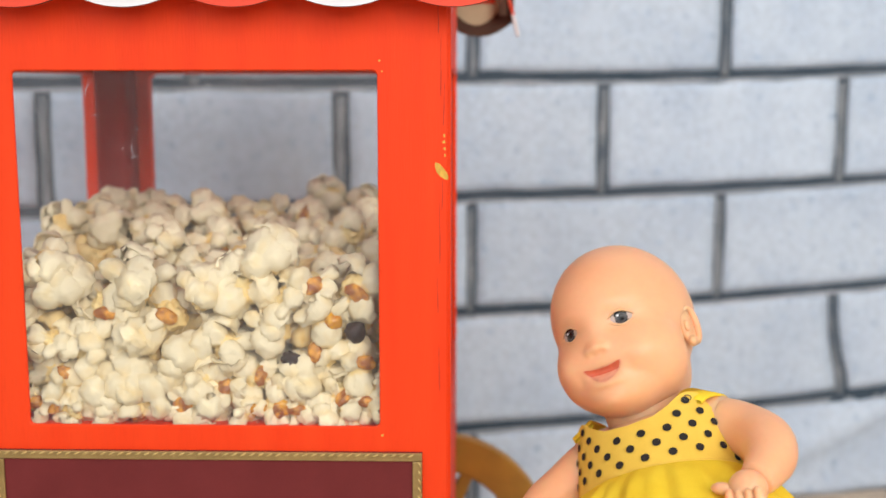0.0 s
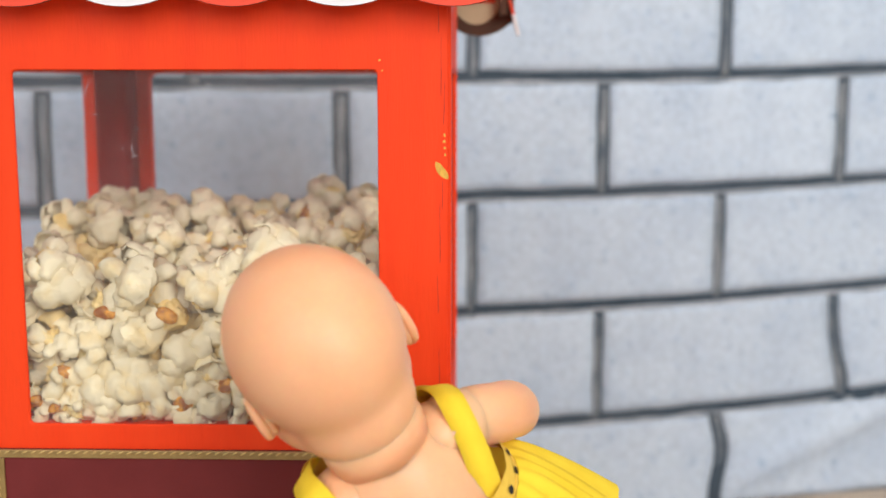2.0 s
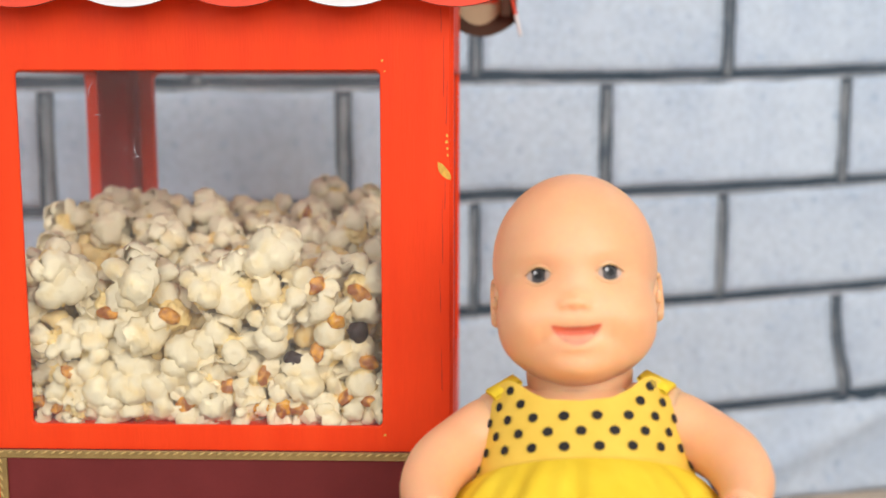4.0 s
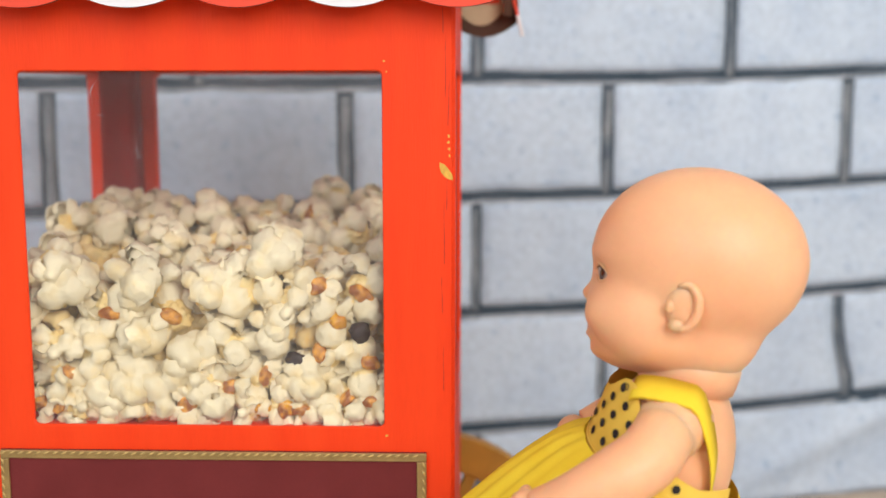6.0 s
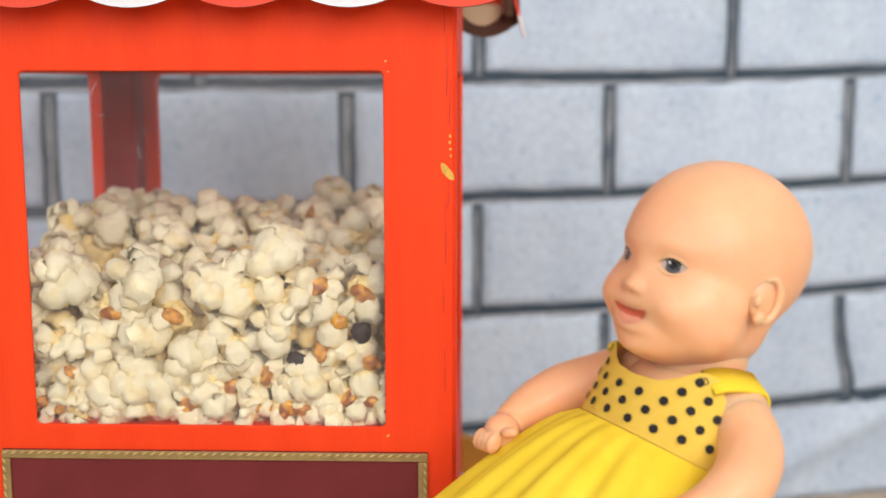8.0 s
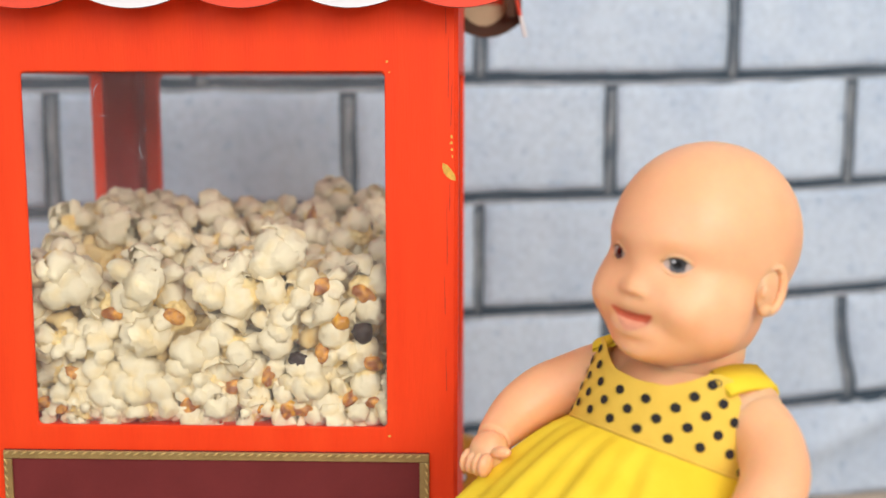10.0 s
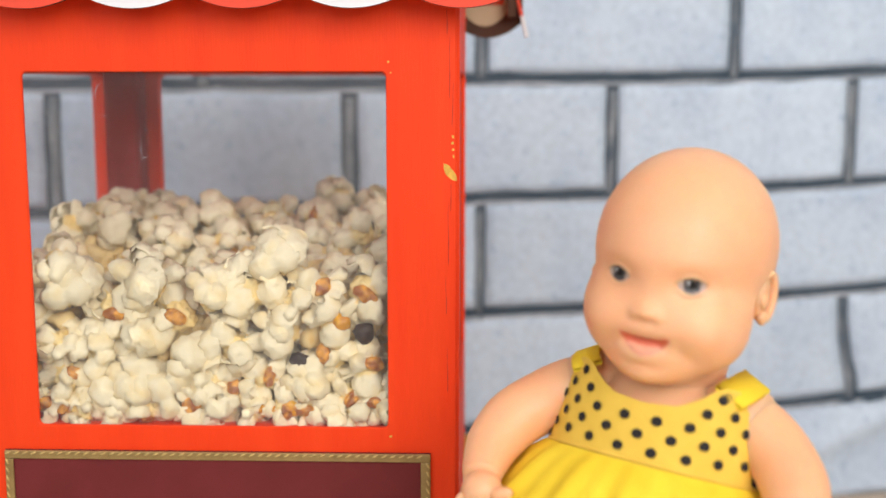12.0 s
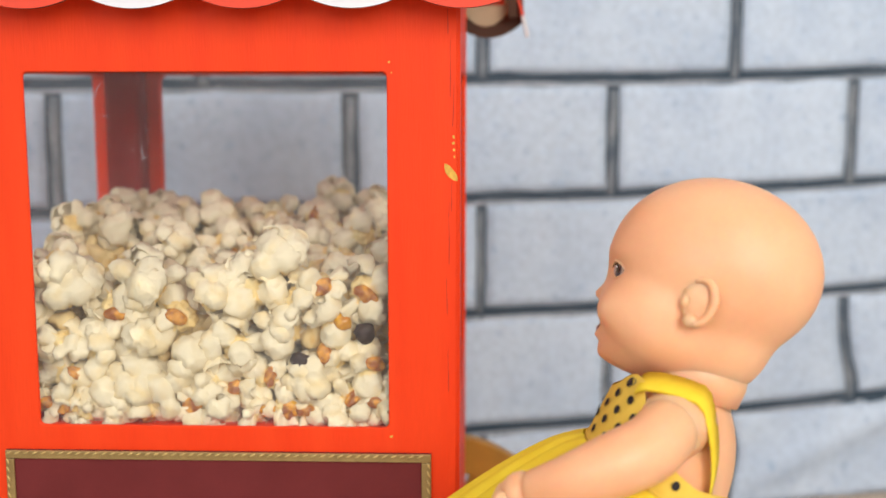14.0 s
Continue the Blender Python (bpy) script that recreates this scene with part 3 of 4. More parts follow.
def popcorn():
    rng = random.Random(7)
    placed = []

    def top(u, v):
        low = math.exp(-((u + 0.145) / 0.028) ** 2) * min(1, v / 0.08)
        trough = math.exp(-((v - 0.055) / 0.022) ** 2)
        return 0.334 + 0.14 * v + 0.014 * noise.noise((u * 22, v * 22, 1.7)) - (0.012 if u < -0.2 and v < 0.1 else 0) - 0.014 * low - 0.010 * trough

    for (u, z, s), k in zip(FRONT, KINDS):
        size = s / 1000 * 1.62
        v = 0.0050 + size * 0.86
        kernel(CORN_MESHES[k], u / 100, v, z / 100, size, rng, face=True)
        placed.append((Vector((u / 100, v, z / 100)), size))
    for i in range(90):
        size = rng.uniform(0.0150, 0.0200)
        u, z = -0.240 + 0.0023 * i + rng.uniform(-0.003, 0.003), 0.2405 + size * rng.uniform(0.42, 0.70)
        here = Vector((u, 0.0050 + size * 0.82, z))
        if all((here - p).length > 0.36 * (size + s) for p, s in placed):
            kernel(rng.choice(CORN_MESHES[:13]), *here, size, rng, face=True)
            placed.append((here, size))
    # smaller pieces along the foot of the window
    for i in range(40):
        size = rng.uniform(0.0130, 0.0175)
        u = -0.238 + 0.0053 * i + rng.uniform(-0.002, 0.002)
        here = Vector((u, 0.0052 + size * 0.80, 0.2405 + size * rng.uniform(0.30, 0.55)))
        if all((here - p).length > 0.30 * (size + s) for p, s in placed):
            kernel(rng.choice(CORN_MESHES[:12]), *here, size, rng)
            placed.append((here, size))
    tries = 0
    while len(placed) < 300 and tries < 60000:
        tries += 1
        u, v = rng.uniform(-0.252, -0.02), 0.02 + 0.195 * rng.random() ** 1.3
        deep = rng.random()
        z = top(u, v) - 0.012 - (0.03 * deep if v > 0.05 else (top(u, v) - 0.262) * deep)
        size = rng.uniform(0.0165, 0.0215)
        if v - size < 0.0052 or z - size < 0.241:
            continue
        here = Vector((u, v, z))
        if all((here - p).length > 0.70 * (size + s) for p, s in placed):
            kernel(rng.choice(CORN_MESHES[:13]), u, v, z, size, rng)
            placed.append((here, size))
    # unpopped kernels at the window, and added dark lumps for hollows in popped ones
    for u, z, s, m, label in ((-6.55, 29.95, 5.0, AMBER, "glossy amber unpopped corn kernel"), (-9.5, 25.1, 6.0, AMBER, "glossy amber unpopped corn kernel"),
                              (-5.35, 29.35, 5.8, DARK_HOLLOW, "dark lump for the hollow in a popped kernel"), (-8.9, 27.7, 5.5, DARK_HOLLOW, "dark lump for the hollow in a popped kernel"),
                              (-10.9, 25.0, 5.0, AMBER, "glossy amber unpopped corn kernel")):
        bm = bmesh.new()
        bmesh.ops.create_icosphere(bm, subdivisions=3, radius=1)
        for vert in bm.verts:
            vert.co *= 1 + 0.35 * noise.noise(vert.co * 2 + Vector((u, z, 0))) + 0.12 * noise.noise(vert.co * 6)
            vert.co.x *= 1 - 0.25 * vert.co.z
            vert.co.y *= 0.75
        ob = new("corn_kernel", finish(bm, "corn_kernel", m, smooth=True))
        ob.matrix_basis = CART @ pose(u / 100, 0.0085 + s / 1000, z / 100, 10, rng.uniform(0, 360), 0) @ Matrix.Diagonal((s / 1000,) * 3 + (1,))
        tagged(ob, label, "corn kernel", "stray kernels in the cart")
    # the rest of the heap, browner to put shade into the gaps
    verts, faces = [], []
    shapes = []
    for i in range(4):
        src = corn_mesh(101 + 7 * i, 3, None)
        shapes.append(([v.co.copy() for v in src.vertices], [list(f.vertices) for f in src.polygons]))
        bpy.data.meshes.remove(src)
    for i in range(520):
        u, v = rng.uniform(-0.252, -0.020), 0.030 + 0.186 * rng.random() ** 1.4
        z = rng.uniform(0.254, max(0.257, top(u, v) - 0.024))
        shape, tris = shapes[i % 4]
        d = Matrix.LocRotScale((u, v, z), Euler((rng.random() * 6, rng.random() * 6, rng.random() * 6)), (0.0150, 0.0145, 0.0140))
        o = len(verts)
        verts += [d @ c for c in shape]
        faces += [[o + a for a in t] for t in tris]
    me = bpy.data.meshes.new("popcorn_heap")
    me.from_pydata(verts, [], faces)
    me.materials.append(CORN_GAP)
    me.polygons.foreach_set("use_smooth", [True] * len(me.polygons))
    ob = new("popcorn_heap", me)
    ob.matrix_basis = CART
    tagged(ob, "deep heap of cream popcorn filling the cart", "popcorn", kind="stuff")


popcorn()


# ---- doll ----
def doll_mesh():
    """A bald vinyl doll in a dotted yellow dress, as one mesh. It faces -y; its origin is at the neck."""
    bm = bmesh.new()
    of_head = bm.verts.layers.int.new("of_head")

    def blob(centre, radii, subdiv=3, mi=0, turn=None):
        made = bmesh.ops.create_icosphere(bm, subdivisions=subdiv, radius=1, matrix=Matrix.LocRotScale(centre, turn, radii))["verts"]
        for f in {f for v in made for f in v.link_faces}:
            f.material_index = mi
        return made

    def tube(points, radii, mi=0, n=20):
        """A round limb along points."""
        rings = []
        pts = [Vector(p) for p in points]
        for i, p in enumerate(pts):
            d = (pts[min(i + 1, len(pts) - 1)] - pts[max(i - 1, 0)]).normalized()
            if i == 0:
                side = d.orthogonal().normalized()
            side = (side - d * side.dot(d)).normalized()
            up = d.cross(side)
            rings.append([bm.verts.new(p + side * radii[i] * math.cos(2 * math.pi * k / n) + up * radii[i] * math.sin(2 * math.pi * k / n)) for k in range(n)])
        for a, b in zip(rings, rings[1:]):
            for k in range(n):
                bm.faces.new((a[k], a[(k + 1) % n], b[(k + 1) % n], b[k])).material_index = mi
        for ring, flip in ((rings[0], True), (rings[-1], False)):
            bm.faces.new(ring[::-1] if flip else ring).material_index = mi

    # head: cranium, cheeks, jaw and nose blended into one skin
    c0, EAR = Vector((0, -0.002, 0.046)), (0.0356, 0.0035, 0.0388)
    forms = ((Vector((0, 0.0060, 0.0555)), (0.0388, 0.0500, 0.0428)), (Vector((0, -0.0135, 0.0300)), (0.0358, 0.0300, 0.0265)),
             (Vector((0, -0.0225, 0.0140)), (0.0185, 0.0185, 0.0140)), (Vector((0, 0.0075, 0.0215)), (0.0280, 0.0305, 0.0265)),
             (Vector((0, -0.0105, 0.0212)), (0.0330, 0.0270, 0.0205)))

    def reach(o, d, c, r):
        p = Vector(((o.x - c.x) / r[0], (o.y - c.y) / r[1], (o.z - c.z) / r[2]))
        q = Vector((d.x / r[0], d.y / r[1], d.z / r[2]))
        a, b, k = q.dot(q), p.dot(q), p.dot(p) - 1
        disc = b * b - a * k
        return (-b + math.sqrt(disc)) / a if disc > 0 else 0.0

    def skin(d):
        acc = 0.0
        for c, r in forms:
            t = max(reach(c0, d, c, r), 0.0)
            acc += (t * 100) ** 14
        t = acc ** (1 / 14) / 100
        p = c0 + d * t
        # eye sockets, nose, smile crease
        for sx in (-1, 1):
            g = math.exp(-(((p.x - sx * 0.0156) / 0.0085) ** 2 + ((p.z - 0.0460) / 0.0062) ** 2)) if p.y < -0.015 else 0
            t -= 0.0027 * g
            g = math.exp(-(((p.x - sx * 0.0145) / 0.011) ** 2 + ((p.z - 0.0545) / 0.0045) ** 2)) if p.y < -0.015 else 0
            t += 0.0010 * g
            g = math.exp(-(((p.x - sx * 0.0215) / 0.0095) ** 2 + ((p.z - 0.0275) / 0.0090) ** 2)) if p.y < -0.005 else 0
            t += 0.0040 * g
            g = math.exp(-(((abs(p.x) - 0.0145) / 0.0022) ** 2 + ((p.z - 0.0200) / 0.0060) ** 2)) if p.y < -0.02 and p.x * sx > 0 else 0
            t -= 0.0006 * g
        if p.y < -0.02:
            t += 0.0036 * math.exp(-((p.x / 0.0046) ** 2 + ((p.z - 0.0338) / 0.0032) ** 2))
            t -= 0.0012 * math.exp(-((p.x / 0.0055) ** 2 + ((p.z - 0.0291) / 0.0014) ** 2))
            for sx in (-1, 1):
                t += 0.0014 * math.exp(-(((p.x - sx * 0.0050) / 0.0020) ** 2 + ((p.z - 0.0325) / 0.0021) ** 2))
                t -= 0.0012 * math.exp(-(((p.x - sx * 0.0026) / 0.0012) ** 2 + ((p.z - 0.0302) / 0.0010) ** 2))
            t += 0.0006 * math.exp(-((p.x / 0.0050) ** 2 + ((p.z - 0.0415) / 0.0075) ** 2))
            t += 0.0008 * math.exp(-((p.x / 0.0115) ** 2 + ((p.z - 0.0265) / 0.0035) ** 2))
            # open mouth, lower lip, the fold under it and the chin
            t -= 0.0024 * math.exp(-((p.x / 0.0085) ** 4 + ((p.z - 0.0186 - 22 * p.x * p.x) / 0.0026) ** 2))
            t += 0.0015 * math.exp(-((p.x / 0.0085) ** 2 + ((p.z - 0.0138 - 22 * p.x * p.x) / 0.0020) ** 2))
            t -= 0.0014 * math.exp(-((p.x / 0.0095) ** 2 + ((p.z - 0.0098) / 0.0018) ** 2))
            t += 0.0019 * math.exp(-((p.x / 0.0092) ** 2 + ((p.z - 0.0050) / 0.0038) ** 2))
        return t

    made = bmesh.ops.create_icosphere(bm, subdivisions=6, radius=1)["verts"]
    for v in made:
        d = v.co.normalized()
        v.co = c0 + d * skin(d)

    def on_face(x, z, lift=0.0):
        """The face's skin at (x, z), found by walking along a ray from the head's middle."""
        d = Vector((x, -0.04, z - c0.z)).normalized()
        for _ in range(12):
            p = c0 + d * skin(d)
            d = (d + Vector((x - p.x, 0, z - p.z)) * 18).normalized()
        p = c0 + d * skin(d)
        return p + Vector((0, -lift, 0))

    def patch(cx, cz, w, h, lift, mi, bend=0.0, rise=0.0, taper=0.0):
        """A thin shape that lies on the face: almond eyes, lips."""
        rings = []
        for k in range(8):
            f = k / 7
            ring = []
            for i in range(28):
                a = 2 * math.pi * i / 28
                x, z = cx + w * f * math.cos(a), cz + h * f * math.sin(a) * (1 - taper * abs(math.cos(a)))
                z += bend * ((x - cx) / w) ** 2 * h
                ring.append(bm.verts.new(on_face(x, z, lift + rise * (1 - f * f))))
            rings.append(ring)
        for a, b in zip(rings[1:], rings[2:]):
            for i in range(28):
                bm.faces.new((a[i], b[i], b[(i + 1) % 28], a[(i + 1) % 28])).material_index = mi
        bm.faces.new(rings[1]).material_index = mi
        bmesh.ops.delete(bm, geom=rings[0], context="VERTS")

    for sx in (-1, 1):
        x = sx * 0.0156
        patch(x, 0.0458, 0.0053, 0.0034, 0.0001, 4, rise=0.0003, taper=0.25)
        patch(x, 0.0459, 0.0037, 0.0033, 0.0002, 6, rise=0.0002)
        patch(x, 0.0457, 0.0031, 0.0028, 0.0003, 5, rise=0.0002)
        patch(x, 0.0460, 0.0018, 0.0018, 0.0005, 6, rise=0.0002)
        # the eye's highlight, painted as a fixed pale spot
        patch(x - 0.0013, 0.0472, 0.0006, 0.0006, 0.0009, 10)
        # lids, the upper one with a dark painted line
        for lid, arch, r, mi in ((0.0500, 0.0036, 0.0008, 0), (0.0415, -0.0026, 0.0005, 0), (0.0491, 0.0030, 0.0003, 6)):
            tube([on_face(x + 0.0062 * f, lid - arch * f * f, 0.0003) for f in (-1, -0.75, -0.5, -0.25, 0, 0.25, 0.5, 0.75, 1)],
                 [r * g for g in (0.3, 0.7, 0.9, 1, 1, 1, 0.9, 0.7, 0.3)], mi, 10)
        # ear: a hollow oval with a raised rim that curls round to the lobe
        e = Vector((sx * EAR[0], EAR[1], EAR[2]))
        blob(e, (0.0034, 0.0080, 0.0112), 3)
        rim = []
        for i in range(19):
            a = radians(118 - 255 * i / 18)
            rim.append(e + Vector((sx * (0.0020 + 0.0014 * math.sin(math.pi * i / 18)), 0.0068 * math.cos(a), 0.0100 * math.sin(a) + 0.0010 * math.cos(a))))
        tube(rim, [0.0007 + 0.0015 * math.sin(math.pi * i / 18) ** 0.6 for i in range(19)], 0, 12)
        blob(e + Vector((sx * 0.0022, -0.0058, -0.0010)), (0.0020, 0.0022, 0.0034), 2)
        blob(e + Vector((sx * 0.0020, -0.0020, -0.0090)), (0.0026, 0.0040, 0.0034), 2)
    patch(0, 0.0184, 0.0114, 0.0043, 0.0002, 2, bend=1.05, rise=0.0002, taper=0.3)
    patch(0, 0.0188, 0.0106, 0.0032, 0.0005, 3, bend=1.25, rise=0.0001, taper=0.2)
    patch(0, 0.0171, 0.0072, 0.0017, 0.0008, 2, bend=1.1, rise=0.0004, taper=0.2)

    def bend(points, n=5):
        """Points in between, on a smooth curve through the given ones."""
        pts = [Vector(p) for p in points]
        out = []
        for i in range(len(pts) - 1):
            p0, p1, p2, p3 = pts[max(i - 1, 0)], pts[i], pts[i + 1], pts[min(i + 2, len(pts) - 1)]
            for k in range(n):
                t = k / n
                out.append(0.5 * (2 * p1 + (p2 - p0) * t + (2 * p0 - 5 * p1 + 4 * p2 - p3) * t * t + (3 * p1 - p0 - 3 * p2 + p3) * t ** 3))
        return out + [pts[-1]]

    # neck, trunk and limbs
    for v in bm.verts:
        v[of_head] = 1
    tube([(0, 0.006, -0.030), (0, 0.006, -0.012), (0, 0.0055, -0.006), (0, 0.0055, -0.0045), (0, 0.0055, 0.004), (0, 0.0055, 0.014)],
         [0.030, 0.0225, 0.0212, 0.0240, 0.0250, 0.0240], 0, 32)
    blob((0, 0.006, -0.045), (0.0412, 0.0325, 0.0500), 5)
    blob((0, 0.006, -0.0215), (0.0400, 0.0210, 0.0150), 4)
    for sx in (-1, 1):
        blob((sx * 0.0260, 0.006, -0.0140), (0.0165, 0.0180, 0.0128), 3)
        blob((sx * 0.0345, 0.005, -0.0175), (0.0175, 0.0165, 0.0165), 3)
        arm = [(0.032, 0.004, -0.0175), (0.042, 0.003, -0.0215), (0.0525, -0.001, -0.0290), (0.0620, -0.011, -0.037), (0.0655, -0.023, -0.046), (0.0635, -0.035, -0.053), (0.0612, -0.041, -0.056)]
        radii = [v.x for v in bend([(r, 0, 0) for r in (0.0138, 0.0142, 0.0146, 0.0142, 0.0127, 0.0100, 0.0085)])]
        tube(bend([(sx * (x + 0.0025), y, z + 0.15 * y) for x, y, z in arm]), radii, 0, 28)
        blob((sx * 0.0605, -0.046, -0.0664), (0.0095, 0.0090, 0.0095), 3)
        for k in range(4):
            blob((sx * (0.0672 - 0.0044 * k), -0.0520 - 0.0006 * k, -0.0732 + 0.0006 * k), (0.0026, 0.0046, 0.0060), 2)
        blob((sx * 0.0500, -0.0500, -0.0640), (0.0062, 0.0032, 0.0032), 2, 0, Euler((0, sx * radians(20), 0)))
        tube([(sx * 0.018, 0.005, -0.085), (sx * 0.022, 0.0, -0.115), (sx * 0.022, -0.006, -0.145), (sx * 0.022, -0.016, -0.156)], [0.018, 0.0165, 0.0125, 0.010], 0, 20)

    # dress: bodice with straps, low at the back, gathered skirt
    def trunk_r(z):
        f = max(0.0, min(1.0, (-0.004 - z) / 0.04))
        return 0.0428 + 0.0065 * f, 0.0320 + 0.0060 * f

    def bodice_top(a):
        d = abs(math.degrees(a))
        table = ((0, -0.0140), (18, -0.0128), (30, -0.0085), (40, -0.0035), (47, -0.0022), (56, -0.0030), (62, -0.009), (76, -0.0240), (95, -0.0330), (120, -0.0400), (180, -0.0420))
        for (x0, y0), (x1, y1) in zip(table, table[1:]):
            if d <= x1:
                return y0 + (y1 - y0) * (d - x0) / (x1 - x0)
        return table[-1][1]

    def bodice_at(a, z, lift=0.0):
        rx, ry = trunk_r(z)
        return Vector(((rx + lift) * math.sin(a), 0.005 - (ry + lift) * math.cos(a), z))

    def waist(a):
        return -0.0405 - 0.0075 * (1 - math.cos(a))

    cols, rows_n = 96, 12
    grid = []
    for i in range(cols + 1):
        a = radians(-150 + 300 * i / cols)
        zt, z_low = bodice_top(a), waist(a) - 0.001
        grid.append([bm.verts.new(bodice_at(a, zt + (z_low - zt) * j / rows_n, 0.0008 + 0.0004 * noise.noise((a * 6, j * 0.6, 2)))) for j in range(rows_n + 1)])
    for i in range(cols):
        for j in range(rows_n):
            bm.faces.new((grid[i][j], grid[i][j + 1], grid[i + 1][j + 1], grid[i + 1][j])).material_index = 8
    # seam above the gathers, and a snap on one shoulder
    tube([bodice_at(radians(a), waist(radians(a)) + 0.0016, 0.0010) for a in range(-150, 151, 6)], [0.0006] * 51, 8, 8)
    stud = bodice_at(radians(46), -0.0060, 0.0016)
    tube([stud + Vector((0.0015 * math.cos(radians(a)), 0.0015 * math.cos(radians(a)), 0.0015 * math.sin(radians(a)))) for a in range(0, 361, 30)], [0.00022] * 13, 5, 8)
    # polka dots
    for j in range(8):
        z = -0.0005 - 0.0067 * j
        for k in range(-11, 12):
            a = radians(17.5 * (k + (0.5 if j % 2 else 0.0)))
            if abs(math.degrees(a)) < 148 and bodice_top(a) > z + 0.0022 and z > waist(a) + 0.003:
                rx, ry = trunk_r(z)
                r = 0.0021
                ring = []
                for i in range(12):
                    b = 2 * math.pi * i / 12
                    ring.append(bm.verts.new(bodice_at(a + r * math.cos(b) / (0.5 * (rx + ry)), z + r * math.sin(b), 0.0016)))
                bm.faces.new(ring).material_index = 9
    # straps over the shoulders
    for sx in (-1, 1):
        path = []
        for i in range(17):
            f = i / 16
            ang = math.pi * f
            path.append(Vector((sx * (0.0318 + 0.0062 * math.sin(ang) - 0.007 * max(0, f - 0.5)), -0.0215 * math.cos(ang) + 0.006 + 0.003 * f, -0.0066 + 0.0062 * math.sin(ang) - 0.038 * max(0, f - 0.6) / 0.4)))
        left, right = [], []
        for i, p in enumerate(path):
            out = Vector((sx * 0.55, 0, -0.30)).normalized() * 0.0070
            up = Vector((0, 0.3 if i > 8 else -0.3, 1)).normalized() * 0.0009
            left.append(((p - out + up), (p - out - up)))
            right.append(((p + out + up), (p + out - up)))
        vl = [[bm.verts.new(q) for q in pr] for pr in left]
        vr = [[bm.verts.new(q) for q in pr] for pr in right]
        for i in range(16):
            for quad in ((vl[i][0], vl[i + 1][0], vr[i + 1][0], vr[i][0]), (vl[i][1], vr[i][1], vr[i + 1][1], vl[i + 1][1]),
                         (vl[i][0], vl[i][1], vl[i + 1][1], vl[i + 1][0]), (vr[i][0], vr[i + 1][0], vr[i + 1][1], vr[i][1])):
                bm.faces.new(quad).material_index = 7
    # gathered skirt
    cols, rows_n = 180, 16
    grid = []
    for i in range(cols):
        a = 2 * math.pi * i / cols
        fold = 0.55 * math.sin(13 * a + 1.3 * math.sin(2 * a)) + 0.45 * math.sin(29 * a + 2 * math.sin(3 * a))
        col = []
        for j in range(rows_n + 1):
            f = j / rows_n
            flare = 0.0016 + (0.040 + 0.022 * math.cos(a)) * f ** 0.75
            rx, ry = 0.0494 + flare, 0.0382 + flare
            w = fold * (0.0016 + 0.0046 * f) * min(1, 0.25 + j / 2)
            z = waist(a) + 0.0010 - 0.078 * f
            col.append(bm.verts.new(((rx + w) * math.sin(a), 0.005 - (ry + w) * math.cos(a), z)))
        grid.append(col)
    for i in range(cols):
        for j in range(rows_n):
            k = (i + 1) % cols
            bm.faces.new((grid[i][j], grid[i][j + 1], grid[k][j + 1], grid[k][j])).material_index = 7
    # the trunk leans back a little from the head
    bmesh.ops.rotate(bm, verts=[v for v in bm.verts if not v[of_head]], cent=(0, 0.006, -0.004), matrix=Matrix.Rotation(radians(-8), 3, "X"))
    return finish(bm, "doll", [SKIN, SKIN, LIPS, MOUTH, EYE_WHITE, IRIS, PUPIL, YELLOW, BODICE, DOT, GLINT], smooth=True)


doll = tagged(new("doll", doll_mesh()), "bald smiling vinyl baby doll in a yellow dress with black dots", "doll")


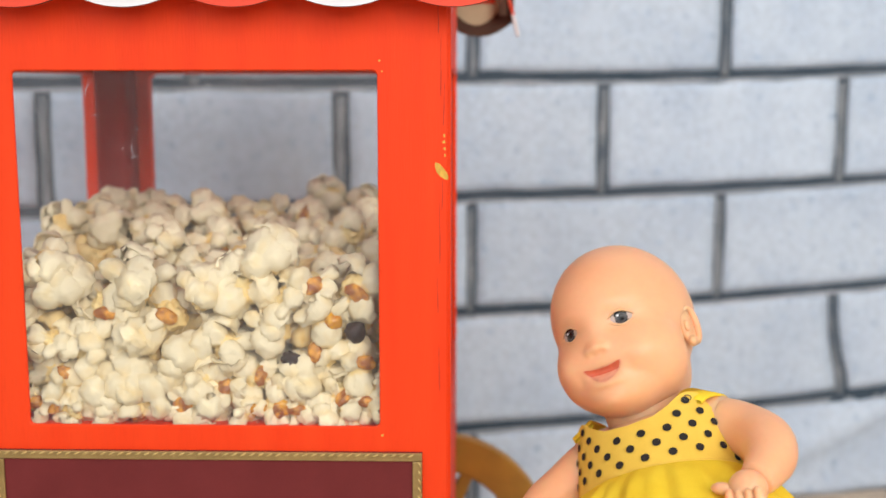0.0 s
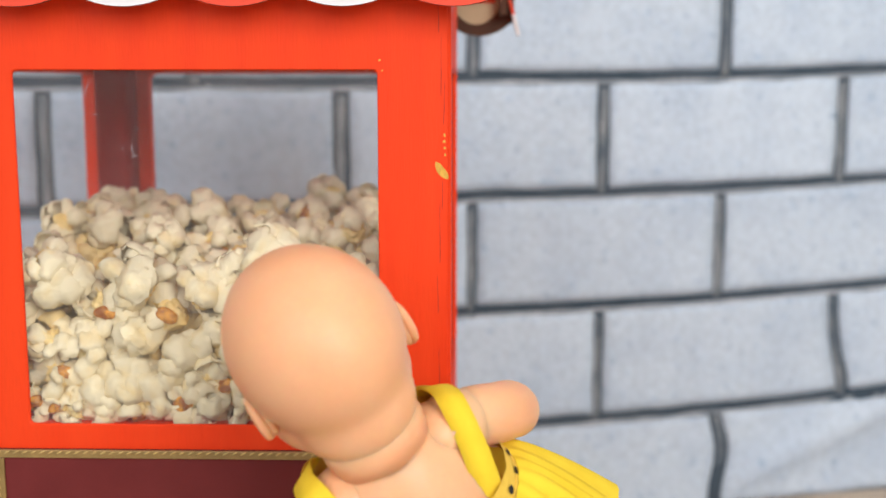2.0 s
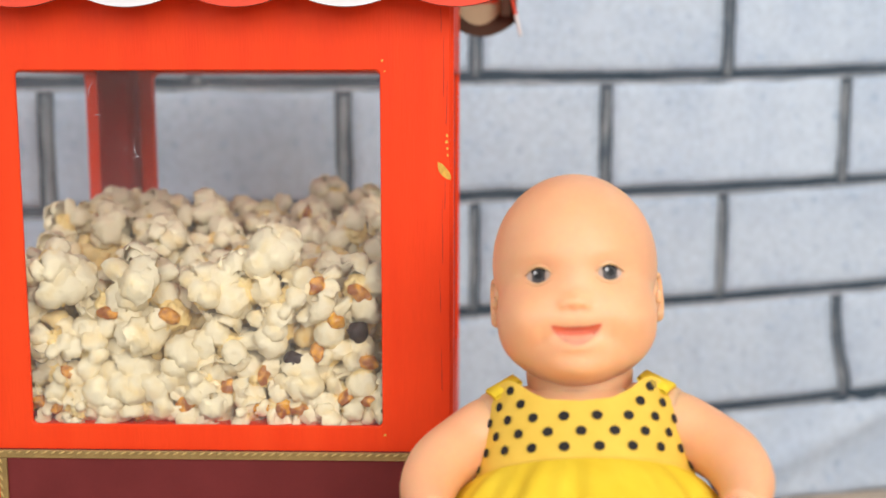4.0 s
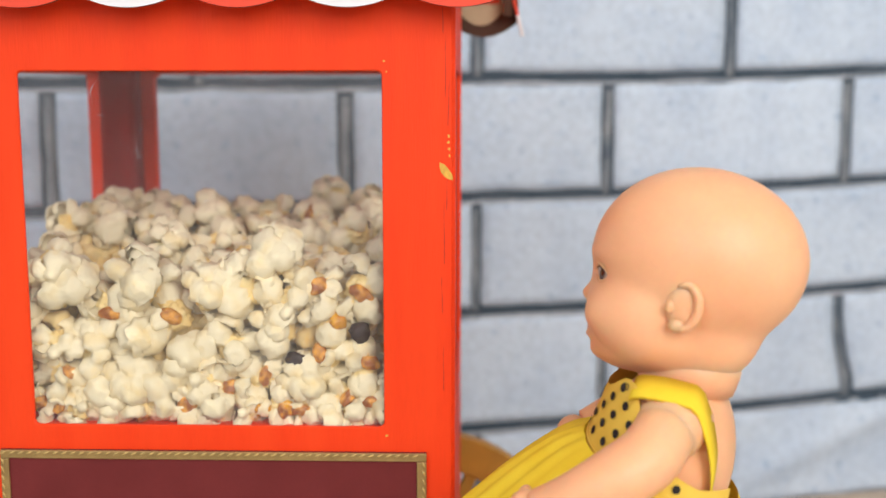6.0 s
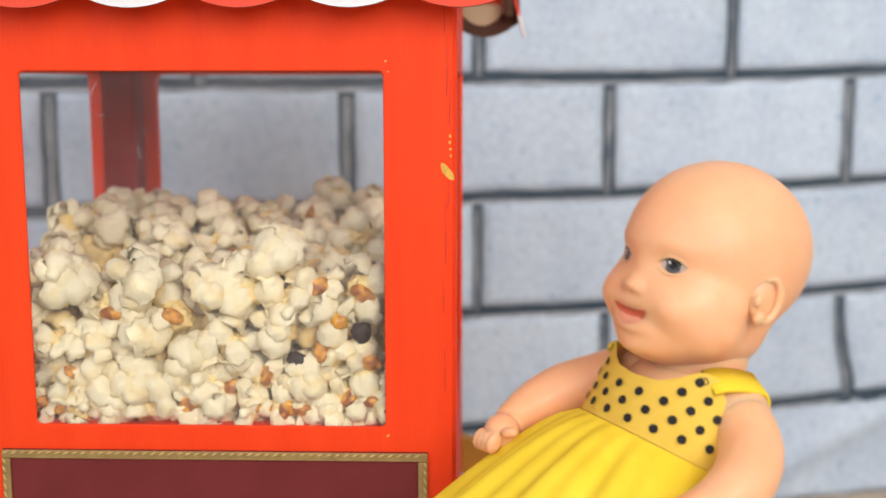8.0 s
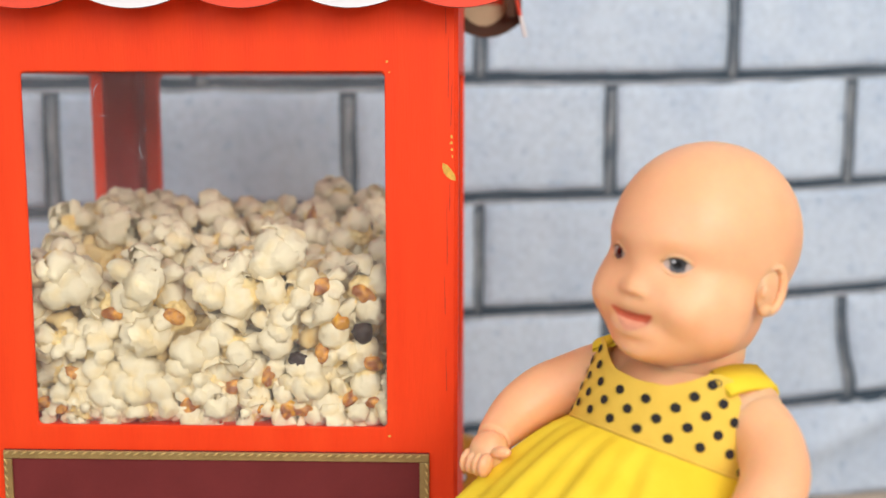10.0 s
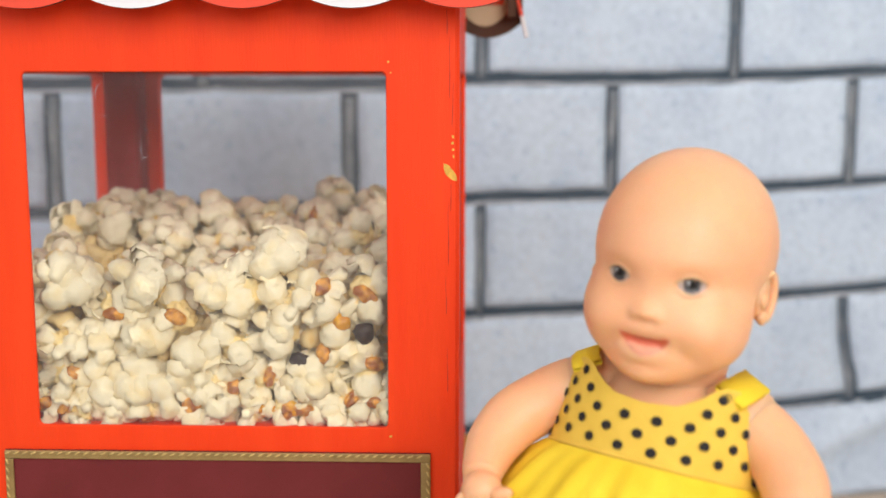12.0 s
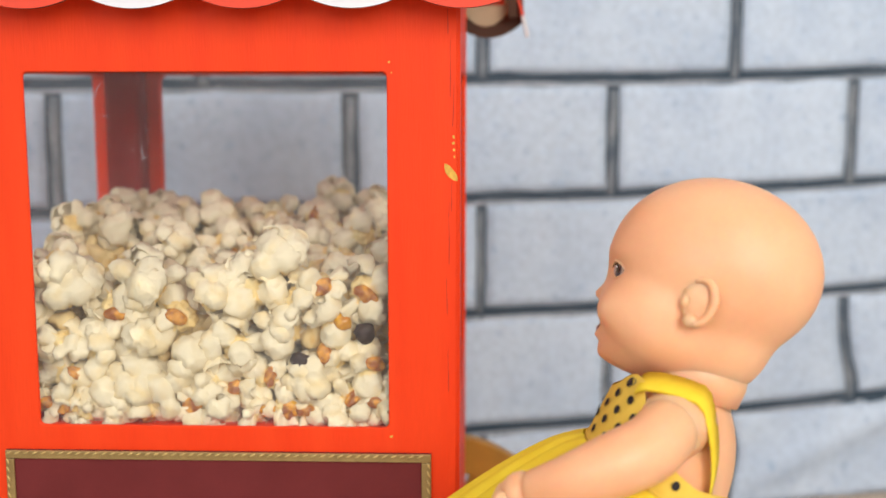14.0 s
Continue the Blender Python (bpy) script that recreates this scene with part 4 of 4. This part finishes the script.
def motions():
    walk(doll, [
        (0.0, pose(0.1147, 0.0055, 0.2500, -18.6, -24.7, -26.9)),
        (0.3, pose(0.1021, 0.0091, 0.2411, -19.1, -29.3, -25.0)),
        (0.5, pose(0.0961, 0.0106, 0.2385, -20.5, -29.8, -24.8)),
        (0.7, pose(0.0824, -0.0084, 0.2559, -11.3, -27.0, -35.1)),
        (0.9, pose(0.0925, -0.0137, 0.2756, 1.9, -17.0, -57.0)),
        (1.0, pose(0.0987, -0.0290, 0.2818, 6.3, -4.5, -72.2)),
        (1.1, pose(0.0782, -0.0638, 0.2868, 12.5, 7.1, -83.8)),
        (1.2, pose(0.0685, -0.0951, 0.2842, 8.3, 16.2, -109.5)),
        (1.3, pose(0.0336, -0.1189, 0.2922, 22.9, 28.3, -123.5)),
        (1.5, pose(-0.0009, -0.0953, 0.2874, 4.4, 28.6, -143.7)),
        (1.8, pose(-0.0351, -0.0993, 0.2657, 4.8, 33.8, -170.1)),
        (2.0, pose(-0.0300, -0.1010, 0.2707, 1.2, 30.0, -160.5)),
        (2.2, pose(-0.0248, -0.1056, 0.2712, 4.2, 30.7, -162.2)),
        (2.4, pose(-0.0161, -0.1076, 0.2742, 1.4, 30.1, -166.5)),
        (2.5, pose(-0.0137, -0.1034, 0.2682, 1.5, 32.2, -166.0)),
        (2.6, pose(0.0051, -0.0827, 0.2728, 17.1, 32.8, -133.9)),
        (2.7, pose(0.0426, -0.0723, 0.2907, 22.8, 31.5, -113.8)),
        (2.8, pose(0.0814, -0.0779, 0.3065, -0.5, 17.7, -72.7)),
        (2.9, pose(0.1002, -0.0824, 0.3069, -2.4, 5.7, -57.7)),
        (3.0, pose(0.0929, -0.0719, 0.2973, -9.7, -1.1, -30.2)),
        (3.2, pose(0.0508, -0.0753, 0.2950, -16.7, -3.3, -2.8)),
        (5.3, pose(0.1040, -0.0981, 0.2898, -9.3, -6.2, -78.4)),
        (5.5, pose(0.1072, -0.0864, 0.2908, -7.4, 8.2, -104.6)),
        (5.8, pose(0.1101, -0.0717, 0.2933, -4.9, 1.1, -106.3)),
        (6.0, pose(0.1112, -0.0701, 0.2939, -4.4, 0.1, -106.4)),
        (6.2, pose(0.1057, -0.0792, 0.2967, -7.5, -0.9, -84.9)),
        (6.3, pose(0.1043, -0.1115, 0.3097, -6.0, 3.0, -59.6)),
        (6.5, pose(0.0766, -0.0903, 0.3118, -7.9, 1.8, -3.8)),
        (6.7, pose(0.0562, -0.0455, 0.2978, -18.7, -1.1, -3.2)),
        (7.0, pose(0.0543, -0.0528, 0.2965, -18.2, -2.1, -2.9)),
        (7.2, pose(0.0759, -0.0530, 0.3062, -12.9, -0.9, -1.2)),
        (7.5, pose(0.0736, -0.0846, 0.3063, -9.0, 0.3, -23.3)),
        (7.7, pose(0.0825, -0.0809, 0.3098, 8.2, 4.8, -45.9)),
        (8.0, pose(0.1175, -0.0629, 0.2975, -10.9, 3.8, -58.5)),
        (8.2, pose(0.1322, -0.0940, 0.2785, -17.9, -2.4, -75.5)),
        (10.3, pose(0.0940, -0.0928, 0.3091, -3.0, 4.3, -30.8)),
        (10.5, pose(0.0668, -0.0641, 0.2984, -10.0, -5.4, 4.4)),
        (10.8, pose(0.0781, -0.0634, 0.2965, -3.2, -6.2, -15.9)),
        (11.0, pose(0.0968, -0.1063, 0.3038, 5.4, 0.4, -36.1)),
        (11.2, pose(0.0785, -0.1600, 0.3121, 16.3, -5.5, -33.7)),
        (11.3, pose(0.1002, -0.0498, 0.2866, -17.8, 0.1, -11.5)),
        (11.5, pose(0.1029, -0.0675, 0.2981, -14.9, 0.6, -16.3)),
        (11.7, pose(0.1027, -0.1316, 0.3092, 6.5, -4.2, -63.8)),
        (11.8, pose(0.1061, -0.0905, 0.3067, -3.5, -11.0, -43.1)),
        (12.0, pose(0.0993, -0.1050, 0.3049, 0.0, 5.7, -27.9)),
        (12.1, pose(0.1132, -0.1568, 0.3051, 14.2, 11.7, -42.7)),
        (12.2, pose(0.0767, -0.0521, 0.2939, -11.1, -3.0, -7.4)),
        (12.3, pose(0.0898, -0.0345, 0.2925, -13.2, -0.2, -5.6)),
        (12.5, pose(0.1160, -0.1336, 0.3185, 12.8, 14.6, -23.6)),
        (12.7, pose(0.0899, -0.0384, 0.2993, -13.6, -0.2, -1.7)),
        (13.0, pose(0.0726, -0.0377, 0.2868, -16.7, -3.4, 3.4)),
        (13.3, pose(0.1014, -0.0614, 0.2963, -8.4, -1.2, -27.1)),
        (13.5, pose(0.0819, -0.0841, 0.2925, 2.1, 1.8, -60.8)),
        (13.7, pose(0.1151, -0.0735, 0.2992, -1.7, -1.6, -94.5)),
        (14.0, pose(0.1108, -0.0735, 0.2906, -8.8, -10.2, -105.3)),
    ])


motions()
